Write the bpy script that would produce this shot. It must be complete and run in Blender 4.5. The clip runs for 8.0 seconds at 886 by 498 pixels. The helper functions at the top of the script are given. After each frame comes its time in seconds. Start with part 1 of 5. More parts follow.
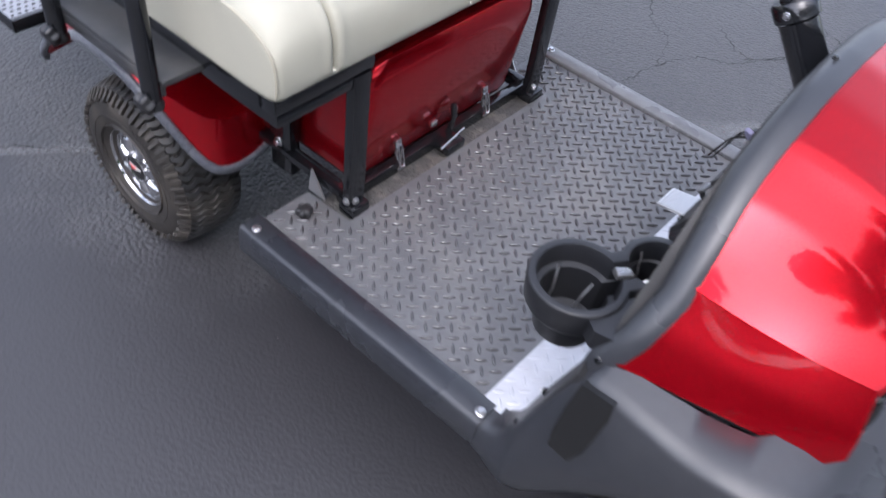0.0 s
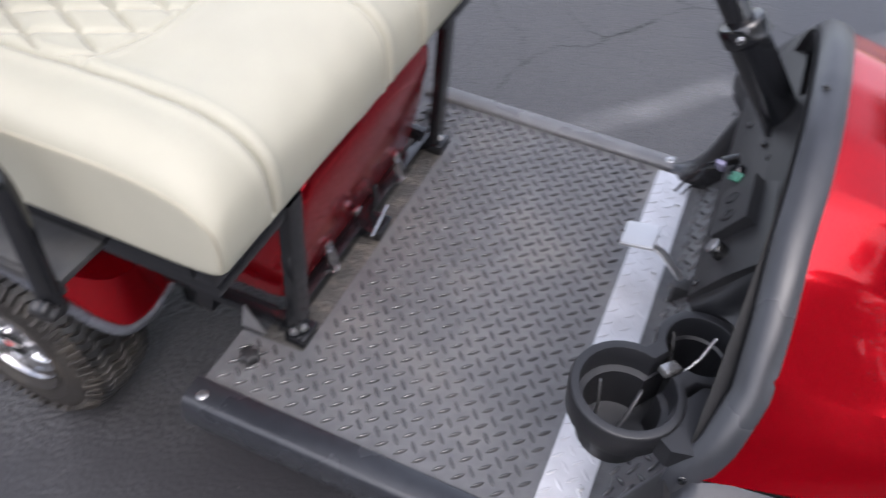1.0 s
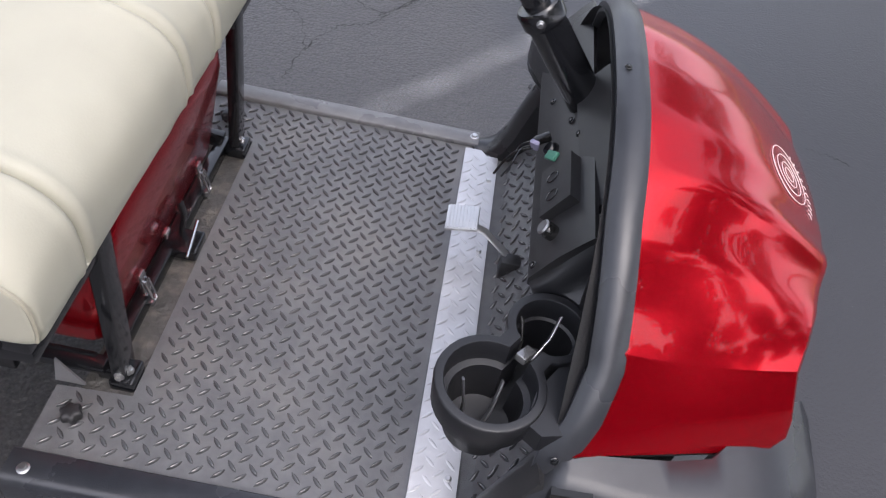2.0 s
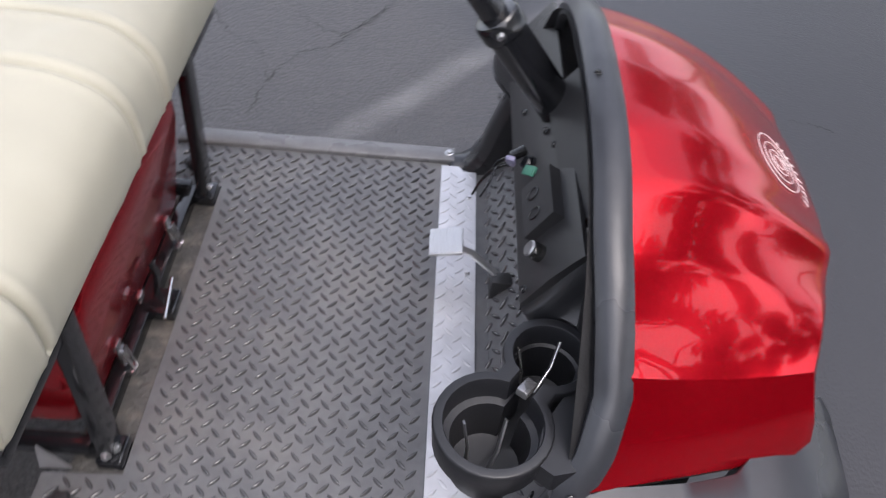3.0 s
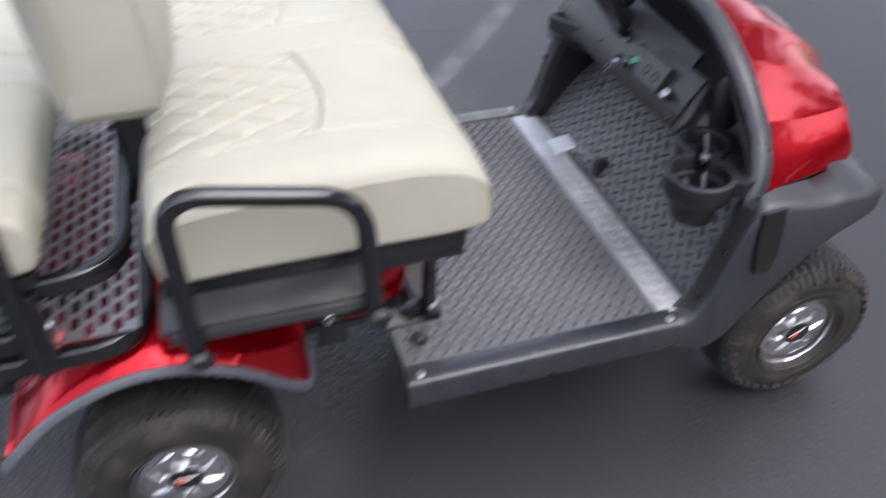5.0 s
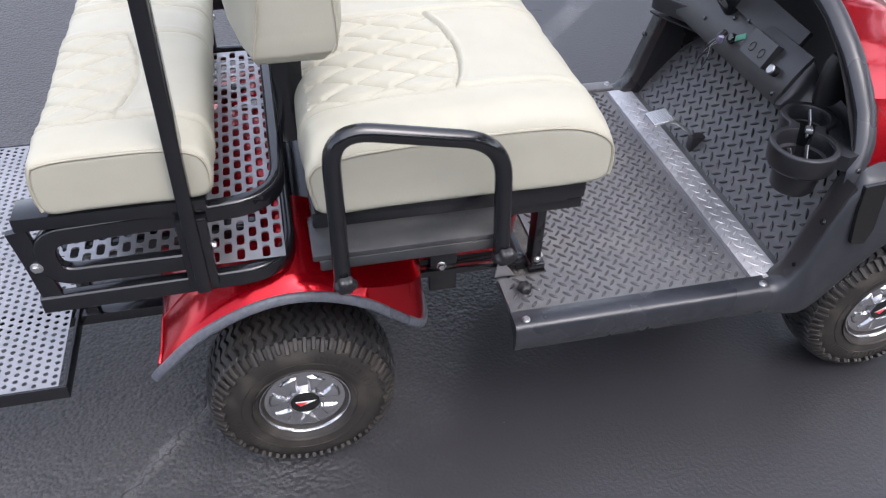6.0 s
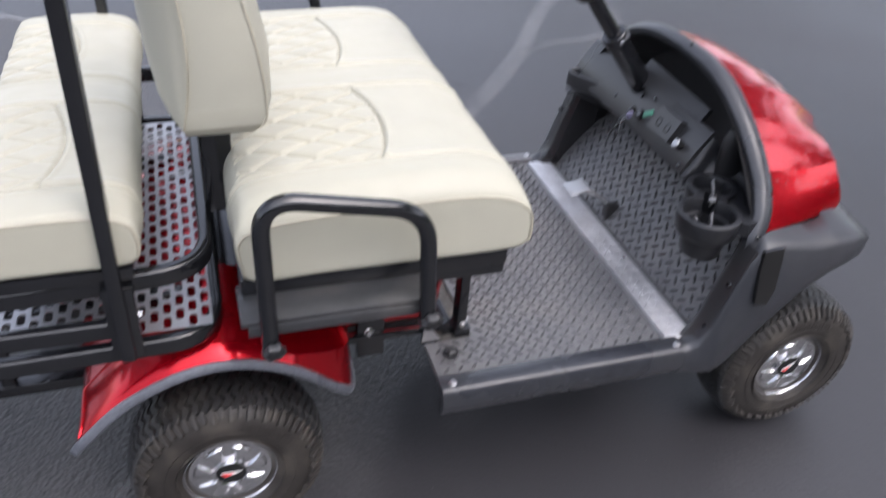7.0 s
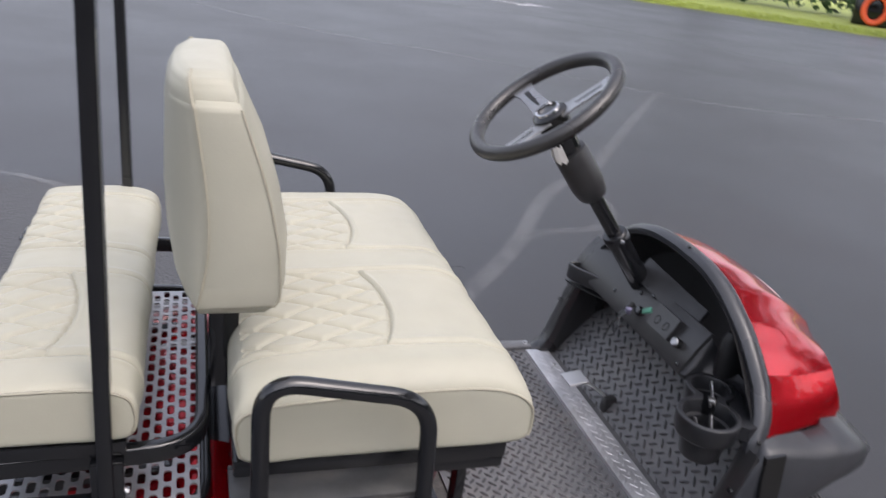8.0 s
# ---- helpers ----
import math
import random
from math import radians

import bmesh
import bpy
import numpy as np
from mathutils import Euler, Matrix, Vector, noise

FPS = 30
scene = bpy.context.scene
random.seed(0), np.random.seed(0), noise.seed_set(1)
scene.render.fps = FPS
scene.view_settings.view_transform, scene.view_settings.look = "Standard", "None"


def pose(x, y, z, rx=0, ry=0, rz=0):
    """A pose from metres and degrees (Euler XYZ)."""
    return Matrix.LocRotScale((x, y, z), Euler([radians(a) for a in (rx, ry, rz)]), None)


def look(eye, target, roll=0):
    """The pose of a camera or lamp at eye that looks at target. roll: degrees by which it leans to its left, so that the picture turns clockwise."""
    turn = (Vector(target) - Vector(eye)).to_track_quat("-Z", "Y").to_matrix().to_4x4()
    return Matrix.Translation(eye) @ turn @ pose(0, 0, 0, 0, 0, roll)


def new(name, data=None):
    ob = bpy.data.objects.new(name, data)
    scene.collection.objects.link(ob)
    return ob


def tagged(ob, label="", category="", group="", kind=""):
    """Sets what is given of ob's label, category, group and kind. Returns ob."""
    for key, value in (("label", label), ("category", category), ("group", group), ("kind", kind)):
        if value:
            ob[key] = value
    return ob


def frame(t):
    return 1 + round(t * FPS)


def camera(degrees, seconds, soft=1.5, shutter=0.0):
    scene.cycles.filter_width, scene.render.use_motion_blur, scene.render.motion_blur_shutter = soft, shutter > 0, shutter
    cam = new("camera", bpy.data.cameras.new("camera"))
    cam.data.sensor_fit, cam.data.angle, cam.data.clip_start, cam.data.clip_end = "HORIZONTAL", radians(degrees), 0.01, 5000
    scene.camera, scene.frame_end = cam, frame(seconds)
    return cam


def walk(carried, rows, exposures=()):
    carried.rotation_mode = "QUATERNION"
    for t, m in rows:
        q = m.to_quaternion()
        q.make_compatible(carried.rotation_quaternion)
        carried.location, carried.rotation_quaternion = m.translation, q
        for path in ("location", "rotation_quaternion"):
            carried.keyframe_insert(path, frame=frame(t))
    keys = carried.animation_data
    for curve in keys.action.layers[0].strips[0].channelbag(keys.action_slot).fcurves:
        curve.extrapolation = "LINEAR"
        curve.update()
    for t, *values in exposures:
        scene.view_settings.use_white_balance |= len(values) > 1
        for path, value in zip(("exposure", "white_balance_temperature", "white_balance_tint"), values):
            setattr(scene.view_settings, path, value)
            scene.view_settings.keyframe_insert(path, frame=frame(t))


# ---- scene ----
cam = camera(58.1, 8.0, soft=1.2, shutter=0.5)
PATH = [
    (0, (1.215, -0.981, 1.318), (0.418, 0.139, -0.134), 8.8),
    (0.5, (1.057, -0.9, 1.316), (0.303, 0.234, -0.148), 3.3),
    (1, (0.937, -0.886, 1.322), (0.474, 0.412, -0.127), 5.4),
    (1.5, (0.852, -0.9, 1.327), (0.843, 0.497, -0.104), 13.3),
    (1.7, (0.858, -0.877, 1.329), (0.903, 0.509, -0.113), 13.8),
    (2.8, (0.879, -0.815, 1.326), (0.912, 0.563, -0.122), 8.5),
    (3, (0.878, -0.79, 1.318), (0.942, 0.601, -0.118), 6.4),
    (3.5, (0.696, -0.837, 1.353), (1.314, 0.553, 0.054), 8.0),
    (4, (0.564, -1.042, 1.423), (1.43, 0.365, 0.297), 3.6),
    (4.5, (0.409, -1.219, 1.404), (1.081, 0.304, 0.297), 0.4),
    (5, (0.175, -1.341, 1.388), (0.648, 0.142, 0.133), 0.7),
    (5.2, (0.08, -1.386, 1.388), (0.499, 0.088, 0.103), 1.6),
    (6.3, (0.026, -1.436, 1.408), (0.373, 0.063, 0.131), 0.9),
    (6.5, (0.027, -1.444, 1.409), (0.388, 0.061, 0.142), 1.1),
    (7, (0.019, -1.462, 1.425), (0.568, 0.086, 0.284), 4.3),
    (7.5, (0.011, -1.458, 1.458), (0.681, 0.201, 0.565), 6.3),
    (8, (-0.002, -1.459, 1.452), (0.59, 0.293, 0.692), 7.2),
]
EXPOSURE = [(0, 1.9, 5950), (0.5, 1.84, 6150), (1.5, 1.64, 6350), (3.0, 1.68, 6450), (3.5, 1.68, 6420), (4.0, 1.94, 6430), (4.5, 1.63, 6180), (5.0, 1.7, 6230), (6.5, 1.79, 6200), (7.0, 1.76, 6280), (7.5, 1.58, 6420), (8.0, 1.43, 6540)]
walk(cam, [(t, look(eye, target, roll)) for t, eye, target, roll in PATH], [(t, e, k, 16) for t, e, k in EXPOSURE])

# ---- light ----
SUN_EL, SUN_AZ = 56, 304          # degrees; azimuth counted from +x towards +y
world = bpy.data.worlds.new("sky")
scene.world = world
world.use_nodes = True
wn, wl = world.node_tree.nodes, world.node_tree.links
sky = wn.new("ShaderNodeTexSky")
sky.sky_type, sky.sun_disc = "NISHITA", False
sky.sun_elevation, sky.sun_rotation = radians(SUN_EL), radians(90 - SUN_AZ)
sky.dust_density, sky.air_density, sky.ozone_density = 3.0, 1.0, 1.0
haze = wn.new("ShaderNodeHueSaturation")
haze.inputs["Saturation"].default_value = 0.45
wl.new(sky.outputs["Color"], haze.inputs["Color"])
wl.new(haze.outputs["Color"], wn["Background"].inputs["Color"])
wn["Background"].inputs["Strength"].default_value = 0.15
sun_data = bpy.data.lights.new("sun", "SUN")
sun_data.energy, sun_data.angle, sun_data.color = 0.60, radians(110), (1.0, 0.97, 0.93)
sun = new("sun", sun_data)
sa, se = radians(SUN_AZ), radians(SUN_EL)
sun.matrix_world = look((0, 0, 0), (-math.cos(sa) * math.cos(se), -math.sin(sa) * math.cos(se), -math.sin(se)))


# ---- materials ----
def mat(name, color, rough=0.5, metal=0.0, spread=0.12, scale=30.0, bump=0.0, bump_scale=400.0, bump_dist=0.002, coat=0.0, dirt=0.0, dirt_scale=4.0, rough_spread=0.1, spec=0.5, grain=3, grain_rough=0.5):
    """Principled surface with colour variation at two scales, uneven gloss and fine relief."""
    m = bpy.data.materials.new(name)
    m.use_nodes = True
    n, l = m.node_tree.nodes, m.node_tree.links
    b = n["Principled BSDF"]
    b.inputs["Metallic"].default_value = metal
    b.inputs["Specular IOR Level"].default_value = spec
    b.inputs["Coat Weight"].default_value = coat
    b.inputs["Coat Roughness"].default_value = 0.012
    co = n.new("ShaderNodeTexCoord")
    fine, big = n.new("ShaderNodeTexNoise"), n.new("ShaderNodeTexNoise")
    for t, s in ((fine, scale), (big, dirt_scale)):
        t.inputs["Scale"].default_value, t.inputs["Detail"].default_value = s, 5
        l.new(co.outputs["Object"], t.inputs["Vector"])
    add = n.new("ShaderNodeMath")
    add.operation = "ADD"
    l.new(fine.outputs["Fac"], add.inputs[0])
    l.new(big.outputs["Fac"], add.inputs[1])
    ramp = n.new("ShaderNodeMapRange")
    for k, v in (("From Min", 0.6), ("From Max", 1.4), ("To Min", 1 - spread), ("To Max", 1 + spread)):
        ramp.inputs[k].default_value = v
    l.new(add.outputs[0], ramp.inputs["Value"])
    mul = n.new("ShaderNodeVectorMath")
    mul.operation = "SCALE"
    mul.inputs[0].default_value = color
    l.new(ramp.outputs[0], mul.inputs["Scale"])
    out = mul.outputs[0]
    if dirt:
        mix = n.new("ShaderNodeMix")
        mix.data_type = "RGBA"
        mask = n.new("ShaderNodeMapRange")
        for k, v in (("From Min", 0.5), ("From Max", 0.75), ("To Min", 0.0), ("To Max", dirt)):
            mask.inputs[k].default_value = v
        l.new(big.outputs["Fac"], mask.inputs["Value"])
        l.new(mask.outputs[0], mix.inputs["Factor"])
        l.new(out, mix.inputs["A"])
        mix.inputs["B"].default_value = (0.22, 0.19, 0.15, 1)
        out = mix.outputs["Result"]
    l.new(out, b.inputs["Base Color"])
    rr = n.new("ShaderNodeMapRange")
    for k, v in (("From Min", 0.3), ("From Max", 0.7), ("To Min", max(0.02, rough - rough_spread)), ("To Max", min(1, rough + rough_spread))):
        rr.inputs[k].default_value = v
    l.new(big.outputs["Fac"], rr.inputs["Value"])
    l.new(rr.outputs[0], b.inputs["Roughness"])
    if bump:
        t = n.new("ShaderNodeTexNoise")
        t.inputs["Scale"].default_value, t.inputs["Detail"].default_value, t.inputs["Roughness"].default_value = bump_scale, grain, grain_rough
        l.new(co.outputs["Object"], t.inputs["Vector"])
        bn = n.new("ShaderNodeBump")
        bn.inputs["Strength"].default_value, bn.inputs["Distance"].default_value = bump, bump_dist
        l.new(t.outputs["Fac"], bn.inputs["Height"])
        l.new(bn.outputs["Normal"], b.inputs["Normal"])
    return m


RED = mat("red_candy_paint", (0.405, 0.002, 0.009), 0.2, 0.75, spread=0.12, scale=900, coat=0.35, spec=0.3, rough_spread=0.03)
TRIM = mat("grey_plastic", (0.026, 0.0275, 0.032), 0.34, spread=0.15, scale=60, bump=0.1, bump_scale=900, dirt=0.06)
SILL = mat("sill_plastic", (0.022, 0.024, 0.029), 0.26, spread=0.2, scale=40, bump=0.2, bump_scale=600, dirt=0.04, dirt_scale=8)
# far sill: paler copy of SILL, grazing sky reflection put into the base colour
SILL_SHEEN = mat("sky_sheen_sill_plastic", (0.12, 0.12, 0.125), 0.32, spread=0.25, scale=40, bump=0.25, bump_scale=600, dirt=0.12, dirt_scale=8)
PLASTIC = mat("black_plastic", (0.023, 0.023, 0.0245), 0.34, spread=0.15, scale=60, bump=0.12, bump_scale=900, dirt=0.06)
# near-black base colour stands in for shade in hollows and underneath
DARK = mat("shade_black_plastic", (0.008, 0.008, 0.009), 0.5, bump=0.2)
MAT = mat("floor_mat", (0.10, 0.101, 0.105), 0.42, spread=0.3, scale=60, bump=0.35, bump_scale=500, dirt=0.22, dirt_scale=6, spec=0.6)
TREAD = mat("worn_tread_tops", (0.055, 0.055, 0.058), 0.16, spread=0.25, scale=40, dirt=0.1, dirt_scale=5, spec=0.9, rough_spread=0.06)
BARE = mat("bare_floor_pan", (0.055, 0.052, 0.048), 0.6, spread=0.5, scale=60, bump=1.0, bump_scale=120, bump_dist=0.004, dirt=0.5, dirt_scale=25)
STEEL = mat("black_painted_steel", (0.0075, 0.008, 0.0095), 0.13, spread=0.2, scale=50, bump=0.06, bump_scale=120, spec=0.6, rough_spread=0.05)
SHEET = mat("worn_black_sheet", (0.032, 0.033, 0.035), 0.36, spread=0.3, scale=60, bump=0.1, bump_scale=200, dirt=0.12, dirt_scale=12, spec=0.6)
ALU = mat("aluminium_plate", (0.55, 0.55, 0.565), 0.42, 0.6, spread=0.25, scale=25, bump=0.15, bump_scale=60, rough_spread=0.14)
CHROME = mat("chrome", (0.50, 0.50, 0.515), 0.13, 0.95, spread=0.06, rough_spread=0.04)
ZINC = mat("zinc_bolt", (0.6, 0.6, 0.6), 0.3, 1.0)
GALV = mat("galvanised_sheet", (0.36, 0.355, 0.36), 0.34, 0.75, spread=0.15, scale=20, bump=0.1, bump_scale=50)
CREAM = mat("cream_vinyl", (0.366, 0.355, 0.286), 0.46, spread=0.06, scale=12, bump=0.10, bump_scale=420, dirt=0.07, dirt_scale=7, spec=0.22)
PIPING = mat("cream_piping", (0.33, 0.31, 0.24), 0.5, bump=0.2)
RUBBER = mat("tyre_rubber", (0.016, 0.016, 0.0165), 0.5, spread=0.25, scale=30, bump=0.3, bump_scale=250, dirt=0.15, dirt_scale=9)
SIDEWALL = mat("dusty_sidewall", (0.021, 0.018, 0.0155), 0.6, spread=0.3, scale=45, bump=0.3, bump_scale=250, dirt=0.2, dirt_scale=14)
EDGE = mat("rubber_edging", (0.085, 0.09, 0.105), 0.3, spread=0.45, scale=140, bump=0.5, bump_scale=350)
WHITE = mat("white_print", (0.75, 0.72, 0.7), 0.5)
WORN = mat("worn_road_paint", (0.32, 0.32, 0.33), 0.7, spread=0.5, scale=9, dirt=0.3, dirt_scale=3)
BLACK = mat("black_gloss", (0.01, 0.01, 0.01), 0.15)
GREEN = mat("green_tag", (0.05, 0.19, 0.13), 0.5)
LILAC = mat("lilac_fob", (0.2, 0.19, 0.29), 0.4)
WHEELRIM = mat("steering_rim_vinyl", (0.022, 0.021, 0.021), 0.32, spread=0.2, scale=80, bump=0.25, bump_scale=500, spec=0.6)
SATIN = mat("satin_metal", (0.34, 0.34, 0.345), 0.3, 0.85)
PEDAL = mat("brushed_aluminium", (0.58, 0.58, 0.58), 0.3, 0.8, spread=0.05)
CUP = mat("cup_plastic", (0.012, 0.0125, 0.0145), 0.38, spread=0.15, scale=60, bump=0.1, bump_scale=900, dirt=0.03)


def asphalt():
    """Dark smooth sealer, worn off to older, lumpy, paler stone in one patch of the yard."""
    m = bpy.data.materials.new("asphalt")
    m.use_nodes = True
    n, l = m.node_tree.nodes, m.node_tree.links
    b = n["Principled BSDF"]
    b.inputs["Specular IOR Level"].default_value = 0.6
    co = n.new("ShaderNodeTexCoord")

    def noise_at(scale, detail, rough=0.5):
        t = n.new("ShaderNodeTexNoise")
        t.inputs["Scale"].default_value, t.inputs["Detail"].default_value, t.inputs["Roughness"].default_value = scale, detail, rough
        l.new(co.outputs["Object"], t.inputs["Vector"])
        return t.outputs["Fac"]

    def math_of(op, a, c):
        k = n.new("ShaderNodeMath")
        k.operation = op
        for q, v in enumerate((a, c)):
            if isinstance(v, (int, float)):
                k.inputs[q].default_value = v
            else:
                l.new(v, k.inputs[q])
        return k.outputs[0]

    def span(v, a, c, lo, hi):
        r = n.new("ShaderNodeMapRange")
        for k, x in (("From Min", a), ("From Max", c), ("To Min", lo), ("To Max", hi)):
            r.inputs[k].default_value = x
        l.new(v, r.inputs["Value"])
        return r.outputs[0]

    def blend(f, a, c):
        k = n.new("ShaderNodeMix")
        k.data_type = "RGBA"
        l.new(f, k.inputs["Factor"])
        for name, v in (("A", a), ("B", c)):
            if isinstance(v, tuple):
                k.inputs[name].default_value = (*v, 1)
            else:
                l.new(v, k.inputs[name])
        return k.outputs["Result"]

    far = n.new("ShaderNodeVectorMath")
    far.operation = "DISTANCE"
    far.inputs[1].default_value = (-0.6, 1.15, 0)
    l.new(co.outputs["Object"], far.inputs[0])
    ragged = math_of("ADD", far.outputs["Value"], math_of("MULTIPLY", math_of("SUBTRACT", noise_at(3.0, 5, 0.6), 0.5), 0.9))
    old = span(ragged, 1.5, 1.8, 1.0, 0.0)
    stain = noise_at(0.7, 5)
    grain = noise_at(170, 4)
    new_coat = blend(span(stain, 0.35, 0.68, 0, 1), (0.0165, 0.0163, 0.0192), (0.0235, 0.0229, 0.0252))
    old_coat = blend(span(grain, 0.35, 0.65, 0, 1), (0.024, 0.024, 0.027), (0.056, 0.055, 0.057))
    colour = blend(old, new_coat, old_coat)
    specks = n.new("ShaderNodeTexVoronoi")
    specks.inputs["Scale"].default_value = 38
    l.new(co.outputs["Object"], specks.inputs["Vector"])
    chip = math_of("MULTIPLY", span(specks.outputs["Distance"], 0.035, 0.06, 1, 0), span(noise_at(9, 2), 0.62, 0.68, 0, 0.6))
    l.new(blend(chip, colour, (0.2, 0.19, 0.18)), b.inputs["Base Color"])
    l.new(math_of("ADD", span(stain, 0.3, 0.7, 0.40, 0.48), math_of("MULTIPLY", old, 0.1)), b.inputs["Roughness"])
    stones = n.new("ShaderNodeTexVoronoi")
    stones.feature = "SMOOTH_F1"
    stones.inputs["Scale"].default_value, stones.inputs["Smoothness"].default_value = 95, 0.35
    l.new(co.outputs["Object"], stones.inputs["Vector"])
    lumps = math_of("ADD", math_of("MULTIPLY", stones.outputs["Distance"], -0.9), math_of("MULTIPLY", noise_at(48, 6, 0.65), 1.3))
    fine = math_of("ADD", math_of("MULTIPLY", noise_at(120, 3), 0.22), math_of("MULTIPLY", noise_at(30, 2), 0.09))
    height = math_of("ADD", math_of("MULTIPLY", lumps, old), math_of("MULTIPLY", fine, math_of("SUBTRACT", 1.0, old)))
    bn = n.new("ShaderNodeBump")
    bn.inputs["Strength"].default_value, bn.inputs["Distance"].default_value = 0.75, 0.008
    l.new(height, bn.inputs["Height"])
    l.new(bn.outputs["Normal"], b.inputs["Normal"])
    return m


ASPHALT = asphalt()
CHALK = mat("faded_line", (0.33, 0.33, 0.335), 0.5, spread=0.3, scale=50, bump=0.4, bump_scale=120, bump_dist=0.005)
CRACK = mat("crack", (0.03, 0.03, 0.03), 0.9)
GRASS = mat("grass", (0.31, 0.36, 0.075), 0.8, spread=0.25, scale=3, bump=0.4, bump_scale=40)
LEAF = mat("leaf", (0.045, 0.09, 0.02), 0.6, spread=0.5, scale=1.5)
BARK = mat("bark", (0.09, 0.07, 0.05), 0.9, spread=0.3, scale=12, bump=0.8, bump_scale=30)
ORANGE = mat("orange_plastic", (0.75, 0.10, 0.03), 0.45)


# ---- mesh tools ----
def part(name, bm, material, parent=None, label="", smooth=True, angle=38):
    me = bpy.data.meshes.new(name)
    bmesh.ops.recalc_face_normals(bm, faces=bm.faces)
    bm.to_mesh(me)
    bm.free()
    me.materials.append(material)
    if smooth:
        me.polygons.foreach_set("use_smooth", [True] * len(me.polygons))
        me.set_sharp_from_angle(angle=radians(angle))
    ob = new(name, me)
    ob.parent = parent
    if label:
        ob["label"] = label
    return ob


def box(bm, lo, hi, bevel=0.0, m=None, seg=2):
    vs = [bm.verts.new((x, y, z)) for x in (lo[0], hi[0]) for y in (lo[1], hi[1]) for z in (lo[2], hi[2])]
    fs = [bm.faces.new([vs[i] for i in f]) for f in ((0, 1, 3, 2), (4, 6, 7, 5), (0, 4, 5, 1), (2, 3, 7, 6), (0, 2, 6, 4), (1, 5, 7, 3))]
    if m is not None:
        bmesh.ops.transform(bm, matrix=m, verts=vs)
    if bevel:
        es = list({e for f in fs for e in f.edges})
        bmesh.ops.bevel(bm, geom=es, offset=bevel, segments=seg, affect="EDGES", profile=0.5)


def boxed(*args, **kw):
    bm = bmesh.new()
    box(bm, *args, **kw)
    return bm


def loft(bm, rings, closed=True, caps=True, loop=False):
    rows = [[bm.verts.new(p) for p in r] for r in rings]
    n = len(rows[0])
    pairs = list(zip(rows, rows[1:])) + ([(rows[-1], rows[0])] if loop else [])
    for a, b in pairs:
        for i in range(n if closed else n - 1):
            j = (i + 1) % n
            bm.faces.new((a[i], a[j], b[j], b[i]))
    if caps and closed and not loop:
        bm.faces.new(rows[0][::-1])
        bm.faces.new(rows[-1])
    return rows


def lofted(*args, **kw):
    bm = bmesh.new()
    loft(bm, *args, **kw)
    return bm


def catmull(pts, n=6, closed=False):
    pts = [Vector(p) for p in pts]
    out, k = [], len(pts)
    for i in range(k if closed else k - 1):
        if closed:
            a, b, c, d = (pts[(i + j) % k] for j in (-1, 0, 1, 2))
        else:
            a, b, c, d = pts[max(i - 1, 0)], pts[i], pts[i + 1], pts[min(i + 2, k - 1)]
        for s in range(n):
            t = s / n
            out.append(0.5 * ((2 * b) + (c - a) * t + (2 * a - 5 * b + 4 * c - d) * t * t + (3 * b - a - 3 * c + d) * t ** 3))
    if not closed:
        out.append(pts[-1])
    return out


def fillet(pts, r, n=6, closed=False):
    pts = [Vector(p) for p in pts]
    out, k = [], len(pts)
    for i, p in enumerate(pts):
        if not closed and i in (0, k - 1):
            out.append(p)
            continue
        a, b = pts[i - 1] - p, pts[(i + 1) % k] - p
        rr = min(r, a.length * 0.49, b.length * 0.49)
        a, b = p + a.normalized() * rr, p + b.normalized() * rr
        out += [a.lerp(p, t).lerp(p.lerp(b, t), t) for t in (j / n for j in range(n + 1))]
    return out


def sweep(bm, pts, profile, closed=False, up=None):
    """Sweeps a closed 2D profile (side, up) along pts; round tubes take no up."""
    pts = [Vector(p) for p in pts]
    k, rings, ref = len(pts), [], None
    for i, p in enumerate(pts):
        if closed:
            t = (pts[(i + 1) % k] - pts[i - 1]).normalized()
        else:
            t = (pts[min(i + 1, k - 1)] - pts[max(i - 1, 0)]).normalized()
        if up is not None:
            ref = Vector(up)
        elif ref is None:
            ref = Vector((0, 0, 1)) if abs(t.z) < 0.9 else Vector((1, 0, 0))
        side = t.cross(ref).normalized()
        nrm = side.cross(t).normalized()
        if up is None:
            ref = nrm
        rings.append([p + side * a + nrm * b for a, b in profile])
    loft(bm, rings, caps=not closed, loop=closed)


def circle(r, n=12):
    return [(r * math.cos(2 * math.pi * i / n), r * math.sin(2 * math.pi * i / n)) for i in range(n)]


def rrect(w, h, r=0.003, n=3):
    out = []
    for cx, cy, a0 in ((w / 2 - r, h / 2 - r, 0), (-w / 2 + r, h / 2 - r, 90), (-w / 2 + r, -h / 2 + r, 180), (w / 2 - r, -h / 2 + r, 270)):
        for i in range(n + 1):
            a = radians(a0 + 90 * i / n)
            out.append((cx + r * math.cos(a), cy + r * math.sin(a)))
    return out


def tube(pts, r, n=12, closed=False):
    bm = bmesh.new()
    sweep(bm, pts, circle(r, n), closed)
    return bm


def bar(pts, w, h, up, r=0.003, closed=False):
    bm = bmesh.new()
    sweep(bm, pts, rrect(w, h, r), closed, up)
    return bm


def lathe(bm, profile, m=None, n=32, loop=False, caps=True):
    """Turns (radius, height) round the local z axis."""
    m = m or Matrix.Identity(4)
    rows = []
    for r, h in profile:
        rows.append([m @ Vector((r * math.cos(2 * math.pi * i / n), r * math.sin(2 * math.pi * i / n), h)) for i in range(n)])
    loft(bm, rows, caps=caps and not loop, loop=loop)


